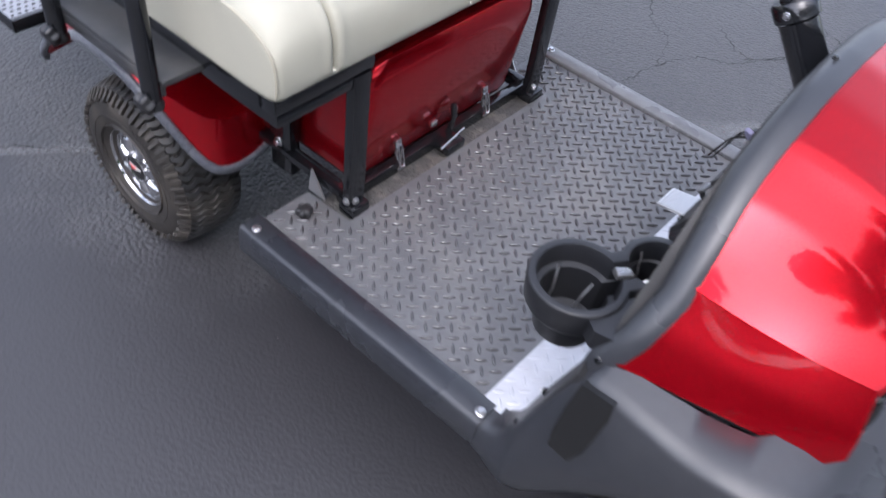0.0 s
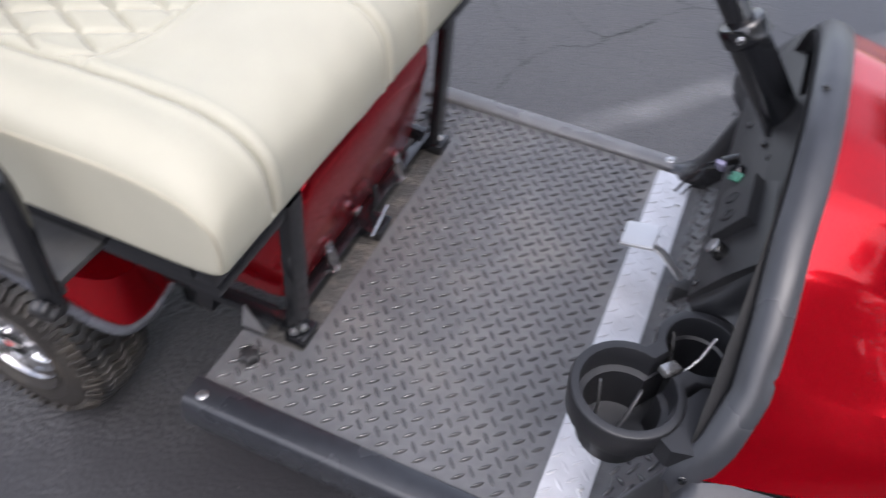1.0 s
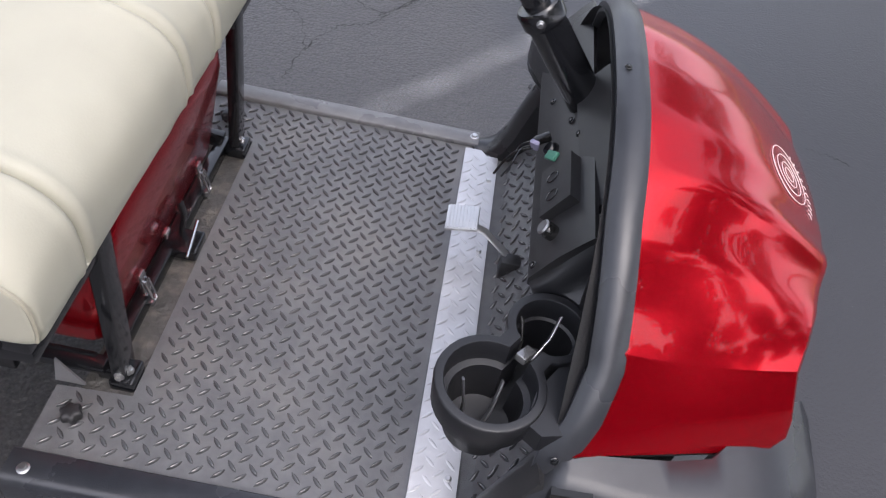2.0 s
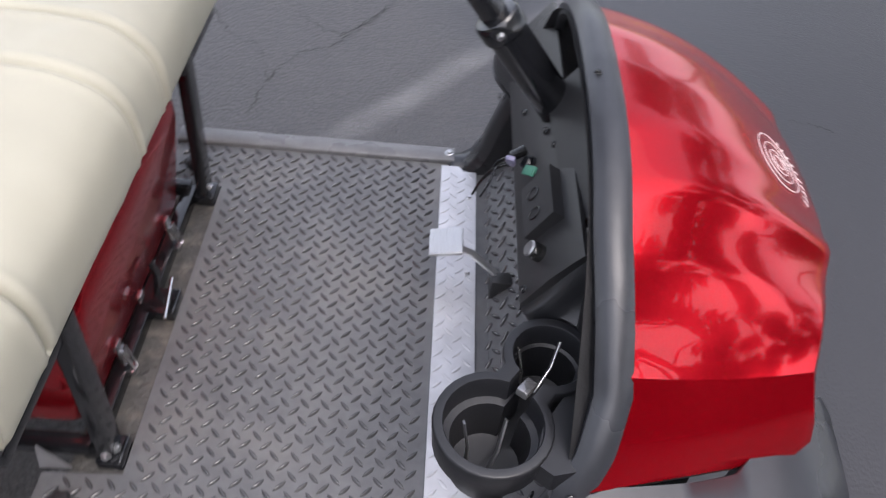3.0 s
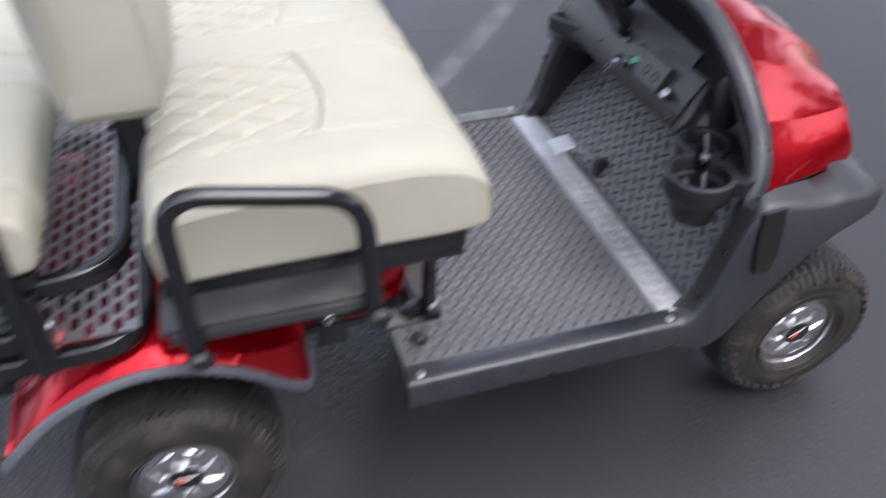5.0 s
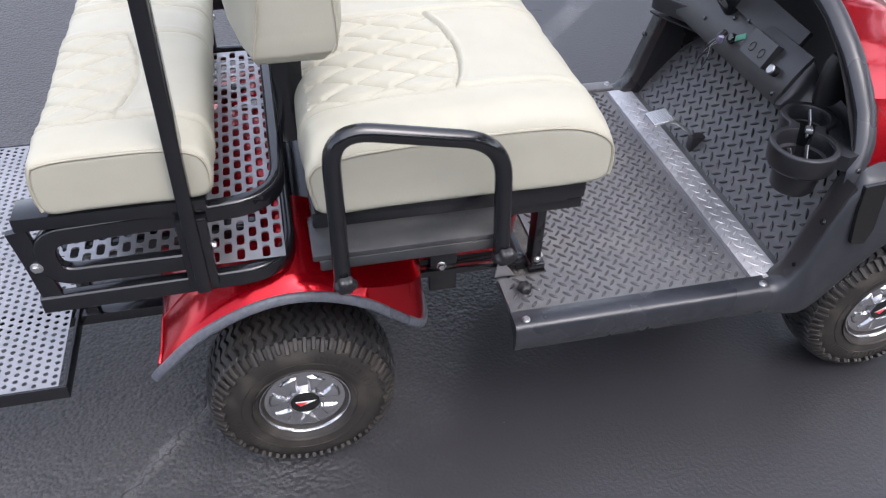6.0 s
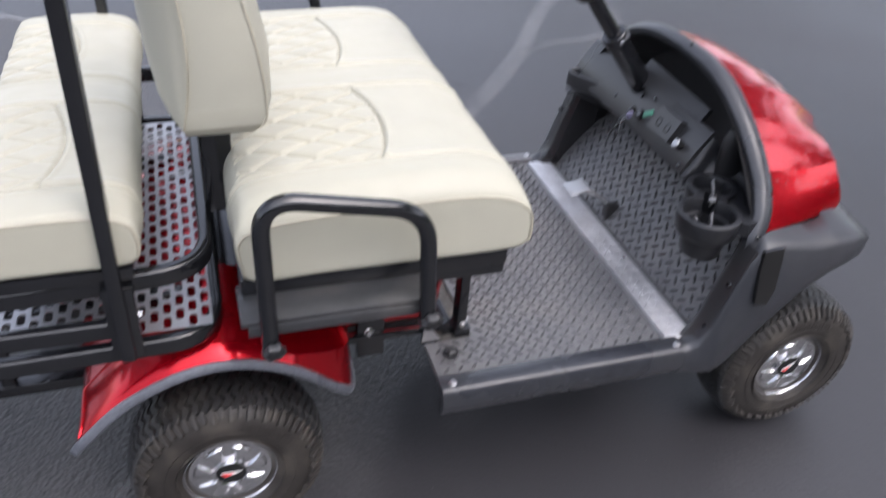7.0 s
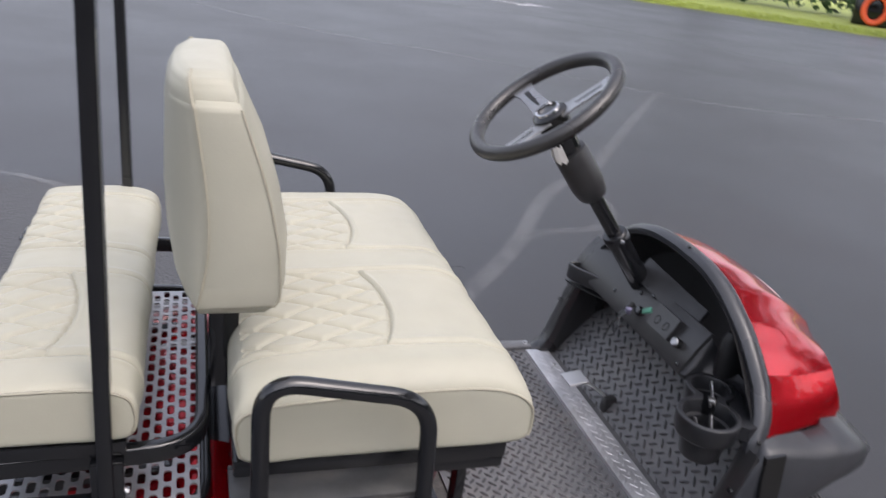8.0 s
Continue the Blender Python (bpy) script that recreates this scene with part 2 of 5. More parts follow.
def lathed(*args, **kw):
    bm = bmesh.new()
    lathe(bm, *args, **kw)
    return bm


def aim(p, d):
    """A pose at p whose z axis points along d."""
    return Matrix.Translation(p) @ Vector(d).to_track_quat("Z", "Y").to_matrix().to_4x4()


def bolt(p, d, r, parent, material=None, name="bolt"):
    """A pan-head screw or hexagon bolt with a washer."""
    bm = bmesh.new()
    m = aim(p, d)
    lathe(bm, [(r * 1.35, 0), (r * 1.35, r * 0.2), (r * 1.2, r * 0.3)], m, 14)
    lathe(bm, [(r, r * 0.3), (r, r * 0.75), (r * 0.8, r * 1.0), (r * 0.3, r * 1.02)], m, 6)
    return part(name, bm, material or ZINC, parent)


def star_knob(p, d, r, h, parent, name="knob"):
    """A six-lobed plastic clamping knob with a domed top."""
    m = aim(p, d)
    rings = []
    for k, z in ((0.55, 0.0), (0.6, 0.25), (0.96, 0.35), (1.0, 0.6), (0.94, 0.88), (0.7, 1.0), (0.25, 1.02)):
        rings.append([m @ Vector((r * k * (1 + 0.13 * math.cos(6 * a)) * math.cos(a), r * k * (1 + 0.13 * math.cos(6 * a)) * math.sin(a), h * z)) for a in [i * math.pi / 18 for i in range(36)]])
    return part(name, lofted(rings), CUP, parent, "black star-shaped plastic knob", angle=50)


def tag(ob, label, category, group="", kind=""):
    return tagged(ob, label, category, group, kind)


# ---- ground ----
GZ = -0.016
def wear(m, low, high, scale):
    """Lets a flat marking wear through: full along its middle, gone at its edges, patchy between."""
    n, l = m.node_tree.nodes, m.node_tree.links
    at, co, t = n.new("ShaderNodeAttribute"), n.new("ShaderNodeTexCoord"), n.new("ShaderNodeTexNoise")
    at.attribute_name = "wear"
    t.inputs["Scale"].default_value, t.inputs["Detail"].default_value = scale, 6
    l.new(co.outputs["Object"], t.inputs["Vector"])
    r, mul = n.new("ShaderNodeMapRange"), n.new("ShaderNodeMath")
    for k, v in (("From Min", 0.35), ("From Max", 0.65), ("To Min", low), ("To Max", high)):
        r.inputs[k].default_value = v
    l.new(t.outputs["Fac"], r.inputs["Value"])
    mul.operation = "MULTIPLY"
    l.new(r.outputs[0], mul.inputs[0])
    l.new(at.outputs["Fac"], mul.inputs[1])
    l.new(mul.outputs[0], n["Principled BSDF"].inputs["Alpha"])


wear(CHALK, 0.05, 0.23, 9.0)
wear(CRACK, 0.2, 1.0, 14.0)


def ribbon(pts, w, z, jitter=0.0, n=8, rnd=None, wander=0.0):
    """A flat strip of uneven width along pts on the ground, worn away towards its edges."""
    bm = bmesh.new()
    layer = bm.verts.layers.float.new("wear")
    path = catmull([(x, y, GZ + z) for x, y in pts], n)
    rows = []
    for i, p in enumerate(path):
        t = (path[min(i + 1, len(path) - 1)] - path[max(i - 1, 0)]).normalized()
        s = Vector((-t.y, t.x, 0))
        k = w / 2 * (1 + (rnd.uniform(-jitter, jitter) if rnd else 0))
        o = s * (rnd.uniform(-jitter, jitter) * w + rnd.uniform(-wander, wander) if rnd else 0)
        row = []
        for c, f in ((1, 0.0), (0.45, 1.0), (-0.45, 1.0), (-1, 0.0)):
            row.append(bm.verts.new(p + o + s * k * c))
            row[-1][layer] = f
        rows.append(row)
    for a, b in zip(rows, rows[1:]):
        for i in range(3):
            bm.faces.new((a[i], a[i + 1], b[i + 1], b[i]))
    return bm


bm = bmesh.new()
bmesh.ops.create_grid(bm, x_segments=60, y_segments=60, size=400, matrix=Matrix.Translation((0, 0, GZ)))
tag(part("ground", bm, ASPHALT), "dark grey sealed asphalt of a large parking area", "ground", kind="structure")

rnd = random.Random(3)
for pts, w in (
    ([(0.45, 0.68), (0.80, 1.05), (1.02, 1.34), (1.30, 1.66), (1.62, 2.09), (1.94, 2.62), (2.36, 3.10), (2.77, 3.50), (3.33, 4.26), (4.65, 6.0)], 0.12),
    ([(2.28, 2.99), (2.36, 2.76), (2.33, 2.45), (2.08, 2.2), (1.81, 2.15), (1.60, 2.05)], 0.09),
    ([(-0.9, 11.5), (-0.29, 10.85), (1.41, 8.8), (2.9, 7.75), (4.59, 6.27), (5.56, 5.6), (7.16, 5.35), (9.5, 5.0)], 0.14),
    ([(2.6, 14.2), (3.53, 13.74), (6.6, 12.3), (9.87, 8.2), (14.0, 4.6)], 0.17),
    ([(-1.6, 3.1), (-0.98, 2.93), (-0.81, 2.85), (-0.64, 2.73), (-0.2, 2.5)], 0.07),
    ([(-0.19, -0.19), (-0.28, -0.29), (-0.36, -0.39), (-0.52, -0.6)], 0.035),
):
    tag(part("faded_line", ribbon(pts, w, 0.004, 0.05, 14, rnd), CHALK, smooth=False), "faded pale sealing line worn into the dark asphalt", "ground marking", "lines on the asphalt", "structure")
for pts in (
    [(0.39, 0.95), (0.423, 1.13), (0.483, 1.257), (0.576, 1.32), (0.648, 1.447), (0.751, 1.626), (0.827, 1.725), (0.991, 1.747), (1.188, 1.70)],
    [(0.182, 1.47), (0.265, 1.332), (0.363, 1.269), (0.42, 1.1)],
    [(0.447, 1.481), (0.548, 1.396), (0.61, 1.39)],
    [(0.589, 1.364), (0.66, 1.46), (0.725, 1.573)],
    [(0.652, 1.828), (0.699, 1.76), (0.827, 1.725)],
    [(1.922, 1.125), (1.98, 1.115), (2.045, 1.088)],
    [(1.63, 2.08), (1.76, 2.15), (2.055, 2.2)],
    [(-0.19, -0.17), (-0.27, -0.27), (-0.33, -0.36), (-0.47, -0.5)],
):
    tag(part("crack", ribbon(pts, 0.005, 0.005, 0.6, 12, rnd, 0.007), CRACK, smooth=False), "thin wandering crack in the dark asphalt", "crack", "cracks in the asphalt", "structure")
bm = bmesh.new()
for q in ([(5.5, 15.5), (6.5, 14.75), (6.68, 14.95), (5.72, 15.75)], [(6.3, 14.55), (7.25, 14.75), (6.85, 15.25)]):
    bm.faces.new([bm.verts.new((x, y, GZ + 0.005)) for x, y in q])
tag(part("painted_arrow", bm, WORN, smooth=False), "worn white arrow painted on the asphalt", "road marking", kind="structure")

bm = bmesh.new()
for x, y, r in ((2.889, 0.401, 0.0022), (2.288, 0.039, 0.0022), (2.441, 0.057, 0.0016), (3.785, 0.994, 0.003), (2.501, -0.146, 0.0014), (1.997, -0.467, 0.0015), (2.053, -0.488, 0.0015), (2.02, -0.44, 0.0012)):
    bmesh.ops.create_icosphere(bm, subdivisions=1, radius=r, matrix=Matrix.Translation((x, y, GZ + r * 0.4)) @ Matrix.Diagonal((1.3, 0.9, 0.6, 1)))
tag(part("grit", bm, WORN), "few tiny pale stone chips on the asphalt", "grit", kind="stuff")

# grass verge with uneven edge, and its blades
rnd = random.Random(5)
edge = [(-8, 36.0)] + [(11.1 + 3.8 * k + rnd.uniform(-0.07, 0.07), 19.6 - 3.25 * k + rnd.uniform(-0.07, 0.07)) for k in [i * 0.05 for i in range(-30, 53)]] + [(19.0, 4.0), (17.5, -10.0), (14.5, -32.0)]
bm = bmesh.new()
rows = [(bm.verts.new((x, y, GZ + 0.004)), bm.verts.new((x + 45, y + 45, 0.5))) for x, y in edge]
for a, b in zip(rows, rows[1:]):
    bm.faces.new((a[0], b[0], b[1], a[1]))
tag(part("grass_verge", bm, GRASS, smooth=False), "bright green mown grass verge beyond the asphalt", "grass", kind="structure")
bm = bmesh.new()
for i in range(9000):
    k, d = rnd.uniform(-0.6, 2.6), rnd.random() ** 2 * 2.2
    x, y = 11.1 + 3.8 * k + 0.66 * d, 19.6 - 3.25 * k + 0.75 * d
    a, h = rnd.uniform(0, 6.28), rnd.uniform(0.015, 0.06)
    c, s = math.cos(a) * 0.02, math.sin(a) * 0.02
    bm.faces.new([bm.verts.new(v) for v in ((x - c, y - s, 0.02), (x + c, y + s, 0.02), (x + rnd.uniform(-0.03, 0.03), y + rnd.uniform(-0.03, 0.03), 0.03 + h))])
tag(part("grass_blades", bm, GRASS, smooth=False), "short green grass blades along the verge", "grass", kind="stuff")


def leaf_cloud(bm, c, r, n, size, rnd):
    for _ in range(n):
        d = Vector((rnd.gauss(0, 1), rnd.gauss(0, 1), rnd.gauss(0, 1))).normalized() * rnd.random() ** 0.4
        p = Vector(c) + Vector((d.x * r[0], d.y * r[1], d.z * r[2]))
        u = Vector((rnd.gauss(0, 1), rnd.gauss(0, 1), rnd.gauss(0, 1))).normalized()
        v = u.orthogonal().normalized()
        s = size * rnd.uniform(0.6, 1.4)
        bm.faces.new([bm.verts.new(q) for q in (p - u * s, p + v * s * 0.6, p + u * s, p - v * s * 0.6)])


def tree(x, y, h, spread, seed, label):
    rnd = random.Random(seed)
    root = new("tree")
    root.location = (x, y, 0)
    bm = bmesh.new()
    top = Vector((rnd.uniform(-0.4, 0.4), rnd.uniform(-0.4, 0.4), h * 0.8))
    path = catmull([(0, 0, -0.1), (0.1, 0.05, h * 0.25), tuple(top * 0.6), tuple(top)], 5)
    loft(bm, [[p + Vector((math.cos(a), math.sin(a), 0)) * (0.28 * (1 - 0.85 * i / len(path))) for a in [k * 0.785 for k in range(8)]] for i, p in enumerate(path)])
    tips = []
    for i in range(13):
        a, z = i * 2.4 + rnd.uniform(-0.3, 0.3), h * (0.3 + 0.045 * i)
        ln = spread * (1.05 - 0.06 * i) * rnd.uniform(0.7, 1.1)
        tip = Vector((math.cos(a) * ln, math.sin(a) * ln, z + ln * 0.45))
        tips.append(tip)
        sweep(bm, catmull([(0, 0, z), (tip.x * 0.4, tip.y * 0.4, z + ln * 0.12), tuple(tip)], 4), circle(0.05, 5))
    part("trunk", bm, BARK, root)
    bm = bmesh.new()
    for tip in tips:
        for f in (0.55, 0.8, 1.05):
            c = (tip.x * f + rnd.uniform(-0.5, 0.5), tip.y * f + rnd.uniform(-0.5, 0.5), tip.z + rnd.uniform(-0.6, 0.7))
            leaf_cloud(bm, c, (1.7, 1.7, 1.3), 240, 0.27, rnd)
    leaf_cloud(bm, tuple(top), (2.2, 2.2, 2.6), 1200, 0.24, rnd)
    part("crown", bm, LEAF, root, smooth=False)
    return tag(root, label, "tree", "trees behind the verge")


for i, (x, y, h, s) in enumerate(((17.2, 24.5, 20, 5.4), (24.0, 15.5, 22, 5.8), (24.0, 8.0, 25, 6.2), (22.5, 1.0, 26, 6.4), (21.5, -6.0, 27, 6.8), (21.0, -13.5, 26, 6.8), (19.5, -20.5, 26, 6.6), (17.5, -28.0, 26, 6.8))):
    tree(x, y, h, s, 20 + i, "tall green broad-leaved tree standing on the grass verge")
# unseen trees behind the camera, added so the paint reflects a dark horizon
for i, (x, y, h, s) in enumerate(((-16.0, -19.5, 6.2, 3.2), (-8.0, -20.5, 6.8, 3.4), (0.5, -19.2, 6.2, 3.2), (9.0, -20.2, 6.8, 3.4), (17.5, -21.5, 7.4, 3.6))):
    tree(x, y, h, s, 40 + i, "unseen leafy green tree added to darken reflections")
bm = bmesh.new()
rnd = random.Random(8)
for i in range(26):
    k = -0.6 + i * 0.14
    leaf_cloud(bm, (15.6 + 3.8 * k, 24.2 - 3.25 * k, 0.9), (0.9, 0.9, 0.8), 170, 0.13, rnd)
for i in range(30):
    leaf_cloud(bm, (22.0 - 0.004 * (i - 9) ** 2 + rnd.uniform(-0.8, 0.8), 3.0 - 1.15 * i, 2.6), (2.0, 2.0, rnd.uniform(2.4, 4.2)), 420, 0.3, rnd)
# unseen leaf bank below those trees, added to block low sky in reflections
for i in range(24):
    leaf_cloud(bm, (-20 + 1.8 * i, -17.2 + rnd.uniform(-0.5, 0.5), 3.0), (1.7, 1.3, rnd.uniform(3.0, 4.4)), 520, 0.30, rnd)
tag(part("hedge", bm, LEAF, smooth=False), "dense dark green hedge behind the grass, with an unseen row added opposite", "hedge", kind="stuff")

root = new("utility_cart")
root.location = (18.6, 17.9, 0.03)
turn = pose(0, 0, 0, 0, 0, -42)
bm = bmesh.new()
sweep(bm, [turn @ Vector((0.30 * math.cos(a), 0, 0.46 + 0.36 * math.sin(a))) for a in [i * math.pi / 14 for i in range(28)]], circle(0.085, 8), True)
part("hoop", bm, ORANGE, root, "thick orange hoop")
part("body", boxed((-0.55, 0.12, 0.0), (0.5, 0.6, 0.9), 0.06, m=turn), BLACK, root, "dark machine body")
tag(root, "dark garden machine with an orange hoop on the grass", "machine")

# ---- golf cart ----
cart = tag(new("golf_cart"), "red four-seat golf cart with cream quilted seats and black floor", "golf cart")


def mirror(p):
    return (p[0], -p[1], p[2])


def sided(pts, side):
    """Points given for the right side (negative y), mirrored for side=+1."""
    return [p if side < 0 else mirror(p) for p in pts]


# wheels -------------------------------------------------------------
def wheel(x, y, side, turn=0.0):
    """Turned about y; the outer face looks to -y before turning."""
    face = pose(0, 0, 0, 90, 0, 0)          # local z -> -y
    prof = [(0.078, 0.058), (0.090, 0.064), (0.096, 0.0715), (0.106, 0.0755), (0.118, 0.0775), (0.140, 0.0765), (0.160, 0.069), (0.171, 0.056), (0.1775, 0.028), (0.1785, 0.0)]
    prof = prof + [(r, -h) for r, h in prof[-2::-1]]
    bm = bmesh.new()
    lathe(bm, prof, face, 72, caps=False)
    blocks = bmesh.new()
    for k in range(58):                                 # wavy ribs across the tread
        ring = []
        for j in range(15):
            h = (j - 7) * 0.0088
            a = 2 * math.pi * k / 58 + (0.020 if (j // 2) % 2 else -0.020)
            top = 0.1865 - 0.010 * abs(h / 0.0616) ** 2.5
            c, sn = math.cos(a), math.sin(a)
            ring.append([face @ Vector((r * c - q * sn, r * sn + q * c, h)) for r, q in ((0.170, -0.0074), (top - 0.001, -0.0066), (top, -0.0058), (top, 0.0058), (top - 0.001, 0.0066), (0.170, 0.0074))])
        loft(blocks, ring)
    lugs = bmesh.new()
    for k in range(64):
        a = 2 * math.pi * (k + 0.3) / 64
        for s in (1, -1):
            m = face @ Matrix.Rotation(a, 4, "Z") @ Matrix.Translation((0.1615, 0, s * 0.0685)) @ Matrix.Rotation(s * 0.75, 4, "Y")
            box(lugs, (-0.013 if k % 2 else -0.008, -0.0042, -0.004), (0.0165, 0.0040, 0.0058), 0.0012, m, 1)
    for r in (0.122, 0.101):
        lathe(bm, [(r - 0.0015, 0.0735), (r, 0.0785), (r + 0.0015, 0.0735)], face, 60, caps=False)
    marks = bmesh.new()
    for a0 in (20, 200):                                # worn raised marks on the sidewall
        for k in range(16):
            m = face @ Matrix.Rotation(radians(a0 + k * 4.6), 4, "Z") @ Matrix.Translation((0.132, 0, 0.0762))
            box(marks, (-0.007 if k % 3 else -0.005, -0.0022, -0.002), (0.007, 0.0022 if k % 2 else 0.001, 0.0016), 0, m)
    hub = part("wheel", lathed([(0.03, -0.03), (0.03, 0.052), (0.02, 0.056)], face, 24), BLACK, cart)
    part("tyre", bm, SIDEWALL, hub, "black turf tyre with dusty brown sidewall")
    tagged(part("sidewall_relief", marks, SIDEWALL, hub), kind="stuff")
    tagged(part("shoulder_tread", lugs, SIDEWALL, hub), kind="stuff")
    tagged(part("tread", blocks, RUBBER, hub), kind="stuff")
    # rim: lip, dish and seven flared spokes
    bm = bmesh.new()
    lathe(bm, [(0.0845, 0.056), (0.0852, 0.0655), (0.0866, 0.0672), (0.0882, 0.0668), (0.0905, 0.060), (0.0905, 0.054)], face, 60, True)
    rings = []
    for i in range(31):                                 # flat pressed face with seven raised fans
        r = 0.024 + 0.0625 * i / 30
        row = []
        for k in range(168):
            a = 2 * math.pi * k / 168
            d = abs((a * 7 / (2 * math.pi)) % 1 - 0.5) * 2 * math.pi / 7          # away from a fan's middle
            half = 0.20 + 0.13 * max(0.0, (r - 0.04) / 0.03)
            e = min((half - d) * r / 0.0045, (r - 0.030) / 0.008, (0.0700 - 0.004 * (d / 0.4) ** 2 - r) / 0.0035)
            fan = min(1.0, max(0.0, e))
            h = 0.0575
            dome = 0.0085 - 0.0030 * ((r - 0.034) / 0.036) - 0.0030 * (d / 0.33) ** 2
            row.append(face @ Vector((r * math.cos(a), r * math.sin(a), h + dome * fan * fan * (3 - 2 * fan))))
        rings.append(row)
    loft(bm, rings, caps=False)
    lathe(bm, [(0.028, 0.056), (0.028, 0.0655), (0.030, 0.067), (0.032, 0.0655), (0.033, 0.054)], face, 40, caps=False)
    part("rim", bm, CHROME, hub, "bright chrome seven-spoke rim")
    part("hub_cap", lathed([(0.0275, 0.05), (0.0275, 0.064), (0.024, 0.0665), (0.01, 0.067)], face, 28), BLACK, hub, "black centre cap")
    for name, q, m in (("red_emblem", [(-0.019, 0.001), (0.004, 0.003), (-0.002, -0.003), (-0.009, -0.008)], ORANGE_RED), ("white_emblem", [(-0.010, -0.0095), (0.020, 0.009), (-0.020, 0.0025), (-0.0185, 0.0005), (0.004, 0.0035), (-0.008, -0.0075)], WHITE)):
        bm = bmesh.new()
        loft(bm, [[face @ Vector((u, v, h)) for u, v in q] for h in (0.0672, 0.0684 if name[0] == "r" else 0.0678)])
        part(name, bm, m, hub, smooth=False)
    hub.matrix_basis = pose(x, y, 0.170, 0, turn, 180 if side > 0 else 0)
    return hub


ORANGE_RED = mat("red_print", (0.6, 0.03, 0.03), 0.4)
WY = 0.331
for x, t in ((0.0, 12), (1.283, -20)):
    for side in (-1, 1):
        wheel(x, side * WY, side, t)

# floor ---------------------------------------------------------------
FZ = 0.324
for side in (-1, 1):
    out = 0.009 if side > 0 else 0.0
    sec = [(-0.393, 0.320), (-0.393, 0.3315), (-0.3955, 0.3340), (-0.429, 0.3332), (-0.4345, 0.3312), (-0.4385, 0.3265), (-0.4405, 0.318), (-0.4420, 0.298), (-0.4410, 0.278), (-0.4375, 0.2715), (-0.428, 0.27), (-0.428, 0.29)]
    rings = [sided([(x, y - out, z) for y, z in sec], side) for x in (0.405, 0.408, 0.55, 0.75, 0.935)]
    sill = part("sill", lofted(rings), SILL if side < 0 else SILL_SHEEN, cart, "dark grey moulded side sill" if side < 0 else "grey side sill with the sky's sheen in its paler colour", angle=50)
    for x in (0.429, 0.925):
        bolt(sided([(x, -0.42 - out * 0.4, 0.3335)], side)[0], (0, 0, 1), 0.0062, sill)
sheet = [(0.925, -0.395), (0.925, 0.404), (0.41, 0.404), (0.41, 0.29), (0.514, 0.286), (0.514, -0.286), (0.41, -0.29), (0.41, -0.395)]
plate = part("floor_plate", lofted([[(x, y, z) for x, y in sheet] for z in (0.311, FZ)]), MAT, cart, "dark grey rubber floor mat with raised diamond tread")
part("bare_pan", boxed((0.44, -0.285, 0.300), (0.5135, 0.285, 0.3185), 0.002), BARE, cart, "bare grimy floor pan at the cut edge of the mat")
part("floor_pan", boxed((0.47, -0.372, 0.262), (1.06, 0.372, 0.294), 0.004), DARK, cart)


def lug(bm, m, ln=0.0220, w=0.0064, h=0.0042):
    """One raised lens-shaped tread bar."""
    pts = [(-ln / 2, 0), (-ln / 4, -w * 0.42), (0, -w / 2), (ln / 4, -w * 0.42), (ln / 2, 0), (ln / 4, w * 0.42), (0, w / 2), (-ln / 4, w * 0.42)]
    rows = [[bm.verts.new(m @ Vector((x * a, y * b, z))) for x, y in pts] for a, b, z in ((1, 1, -0.0005), (0.93, 0.72, h * 0.62), (0.78, 0.26, h))]
    for lo, hi in zip(rows, rows[1:]):
        for i in range(8):
            j = (i + 1) % 8
            bm.faces.new((lo[i], lo[j], hi[j], hi[i]))
    bm.faces.new(rows[-1])


PITCH = 0.0288


def tread(inside, place, x0, x1, y0, y1, pitch=PITCH, **kw):
    """Bars crossing at right angles, at 45 degrees to the cart, on the lattice."""
    bm = bmesh.new()
    for i in range(int(x0 / pitch) - 1, int(x1 / pitch) + 2):
        for j in range(int(y0 / pitch) - 1, int(y1 / pitch) + 2):
            for o, a in ((0.0, 45), (0.5, -45)):
                x, y = (i + o) * pitch, (j + o) * pitch
                if inside(x, y):
                    lug(bm, place(x, y) @ Matrix.Rotation(radians(a), 4, "Z"), **kw)
    return bm


def on_floor(x, y):
    if not (0.43 < x < 0.903 and -0.386 < y < 0.394):
        return False
    return x > 0.530 or abs(y) > 0.30


tagged(part("tread", tread(on_floor, lambda x, y: Matrix.Translation((x, y, FZ)), 0.4, 0.95, -0.42, 0.42), TREAD, plate, angle=70), kind="stuff")

# front mat: flat, then rising to the dash
MB, MA = 1.0, radians(50)               # bend and slope


def mat_point(s, y):
    if s < MB:
        return Matrix.Translation((s, y, FZ + 0.002))
    d = s - MB
    return Matrix.Translation((MB + d * math.cos(MA), y, FZ + 0.002 + d * math.sin(MA))) @ Matrix.Rotation(-MA, 4, "Y")


rings = []
for s, w in ((0.93, 0.388), (0.97, 0.388), (0.985, 0.388), (1.0, 0.387), (1.015, 0.385), (1.1, 0.382), (1.17, 0.375), (1.24, 0.34)):
    c = [mat_point(s, y) @ Vector((0, 0, dz)) for y, dz in ((-w, -0.012), (-w, 0), (w, 0), (w, -0.012))]
    rings.append(c)
front_mat = part("front_mat", lofted(rings), MAT, cart, "dark diamond-tread mat rising to the dash")
tagged(part("tread", tread(lambda x, y: 0.985 < x < 1.235 and abs(y) < 0.378 - max(0, x - 1.12) * 0.4, mat_point, 0.95, 1.36, -0.4, 0.4, pitch=0.0345, ln=0.0255, w=0.0068), TREAD, front_mat, angle=70), kind="stuff")

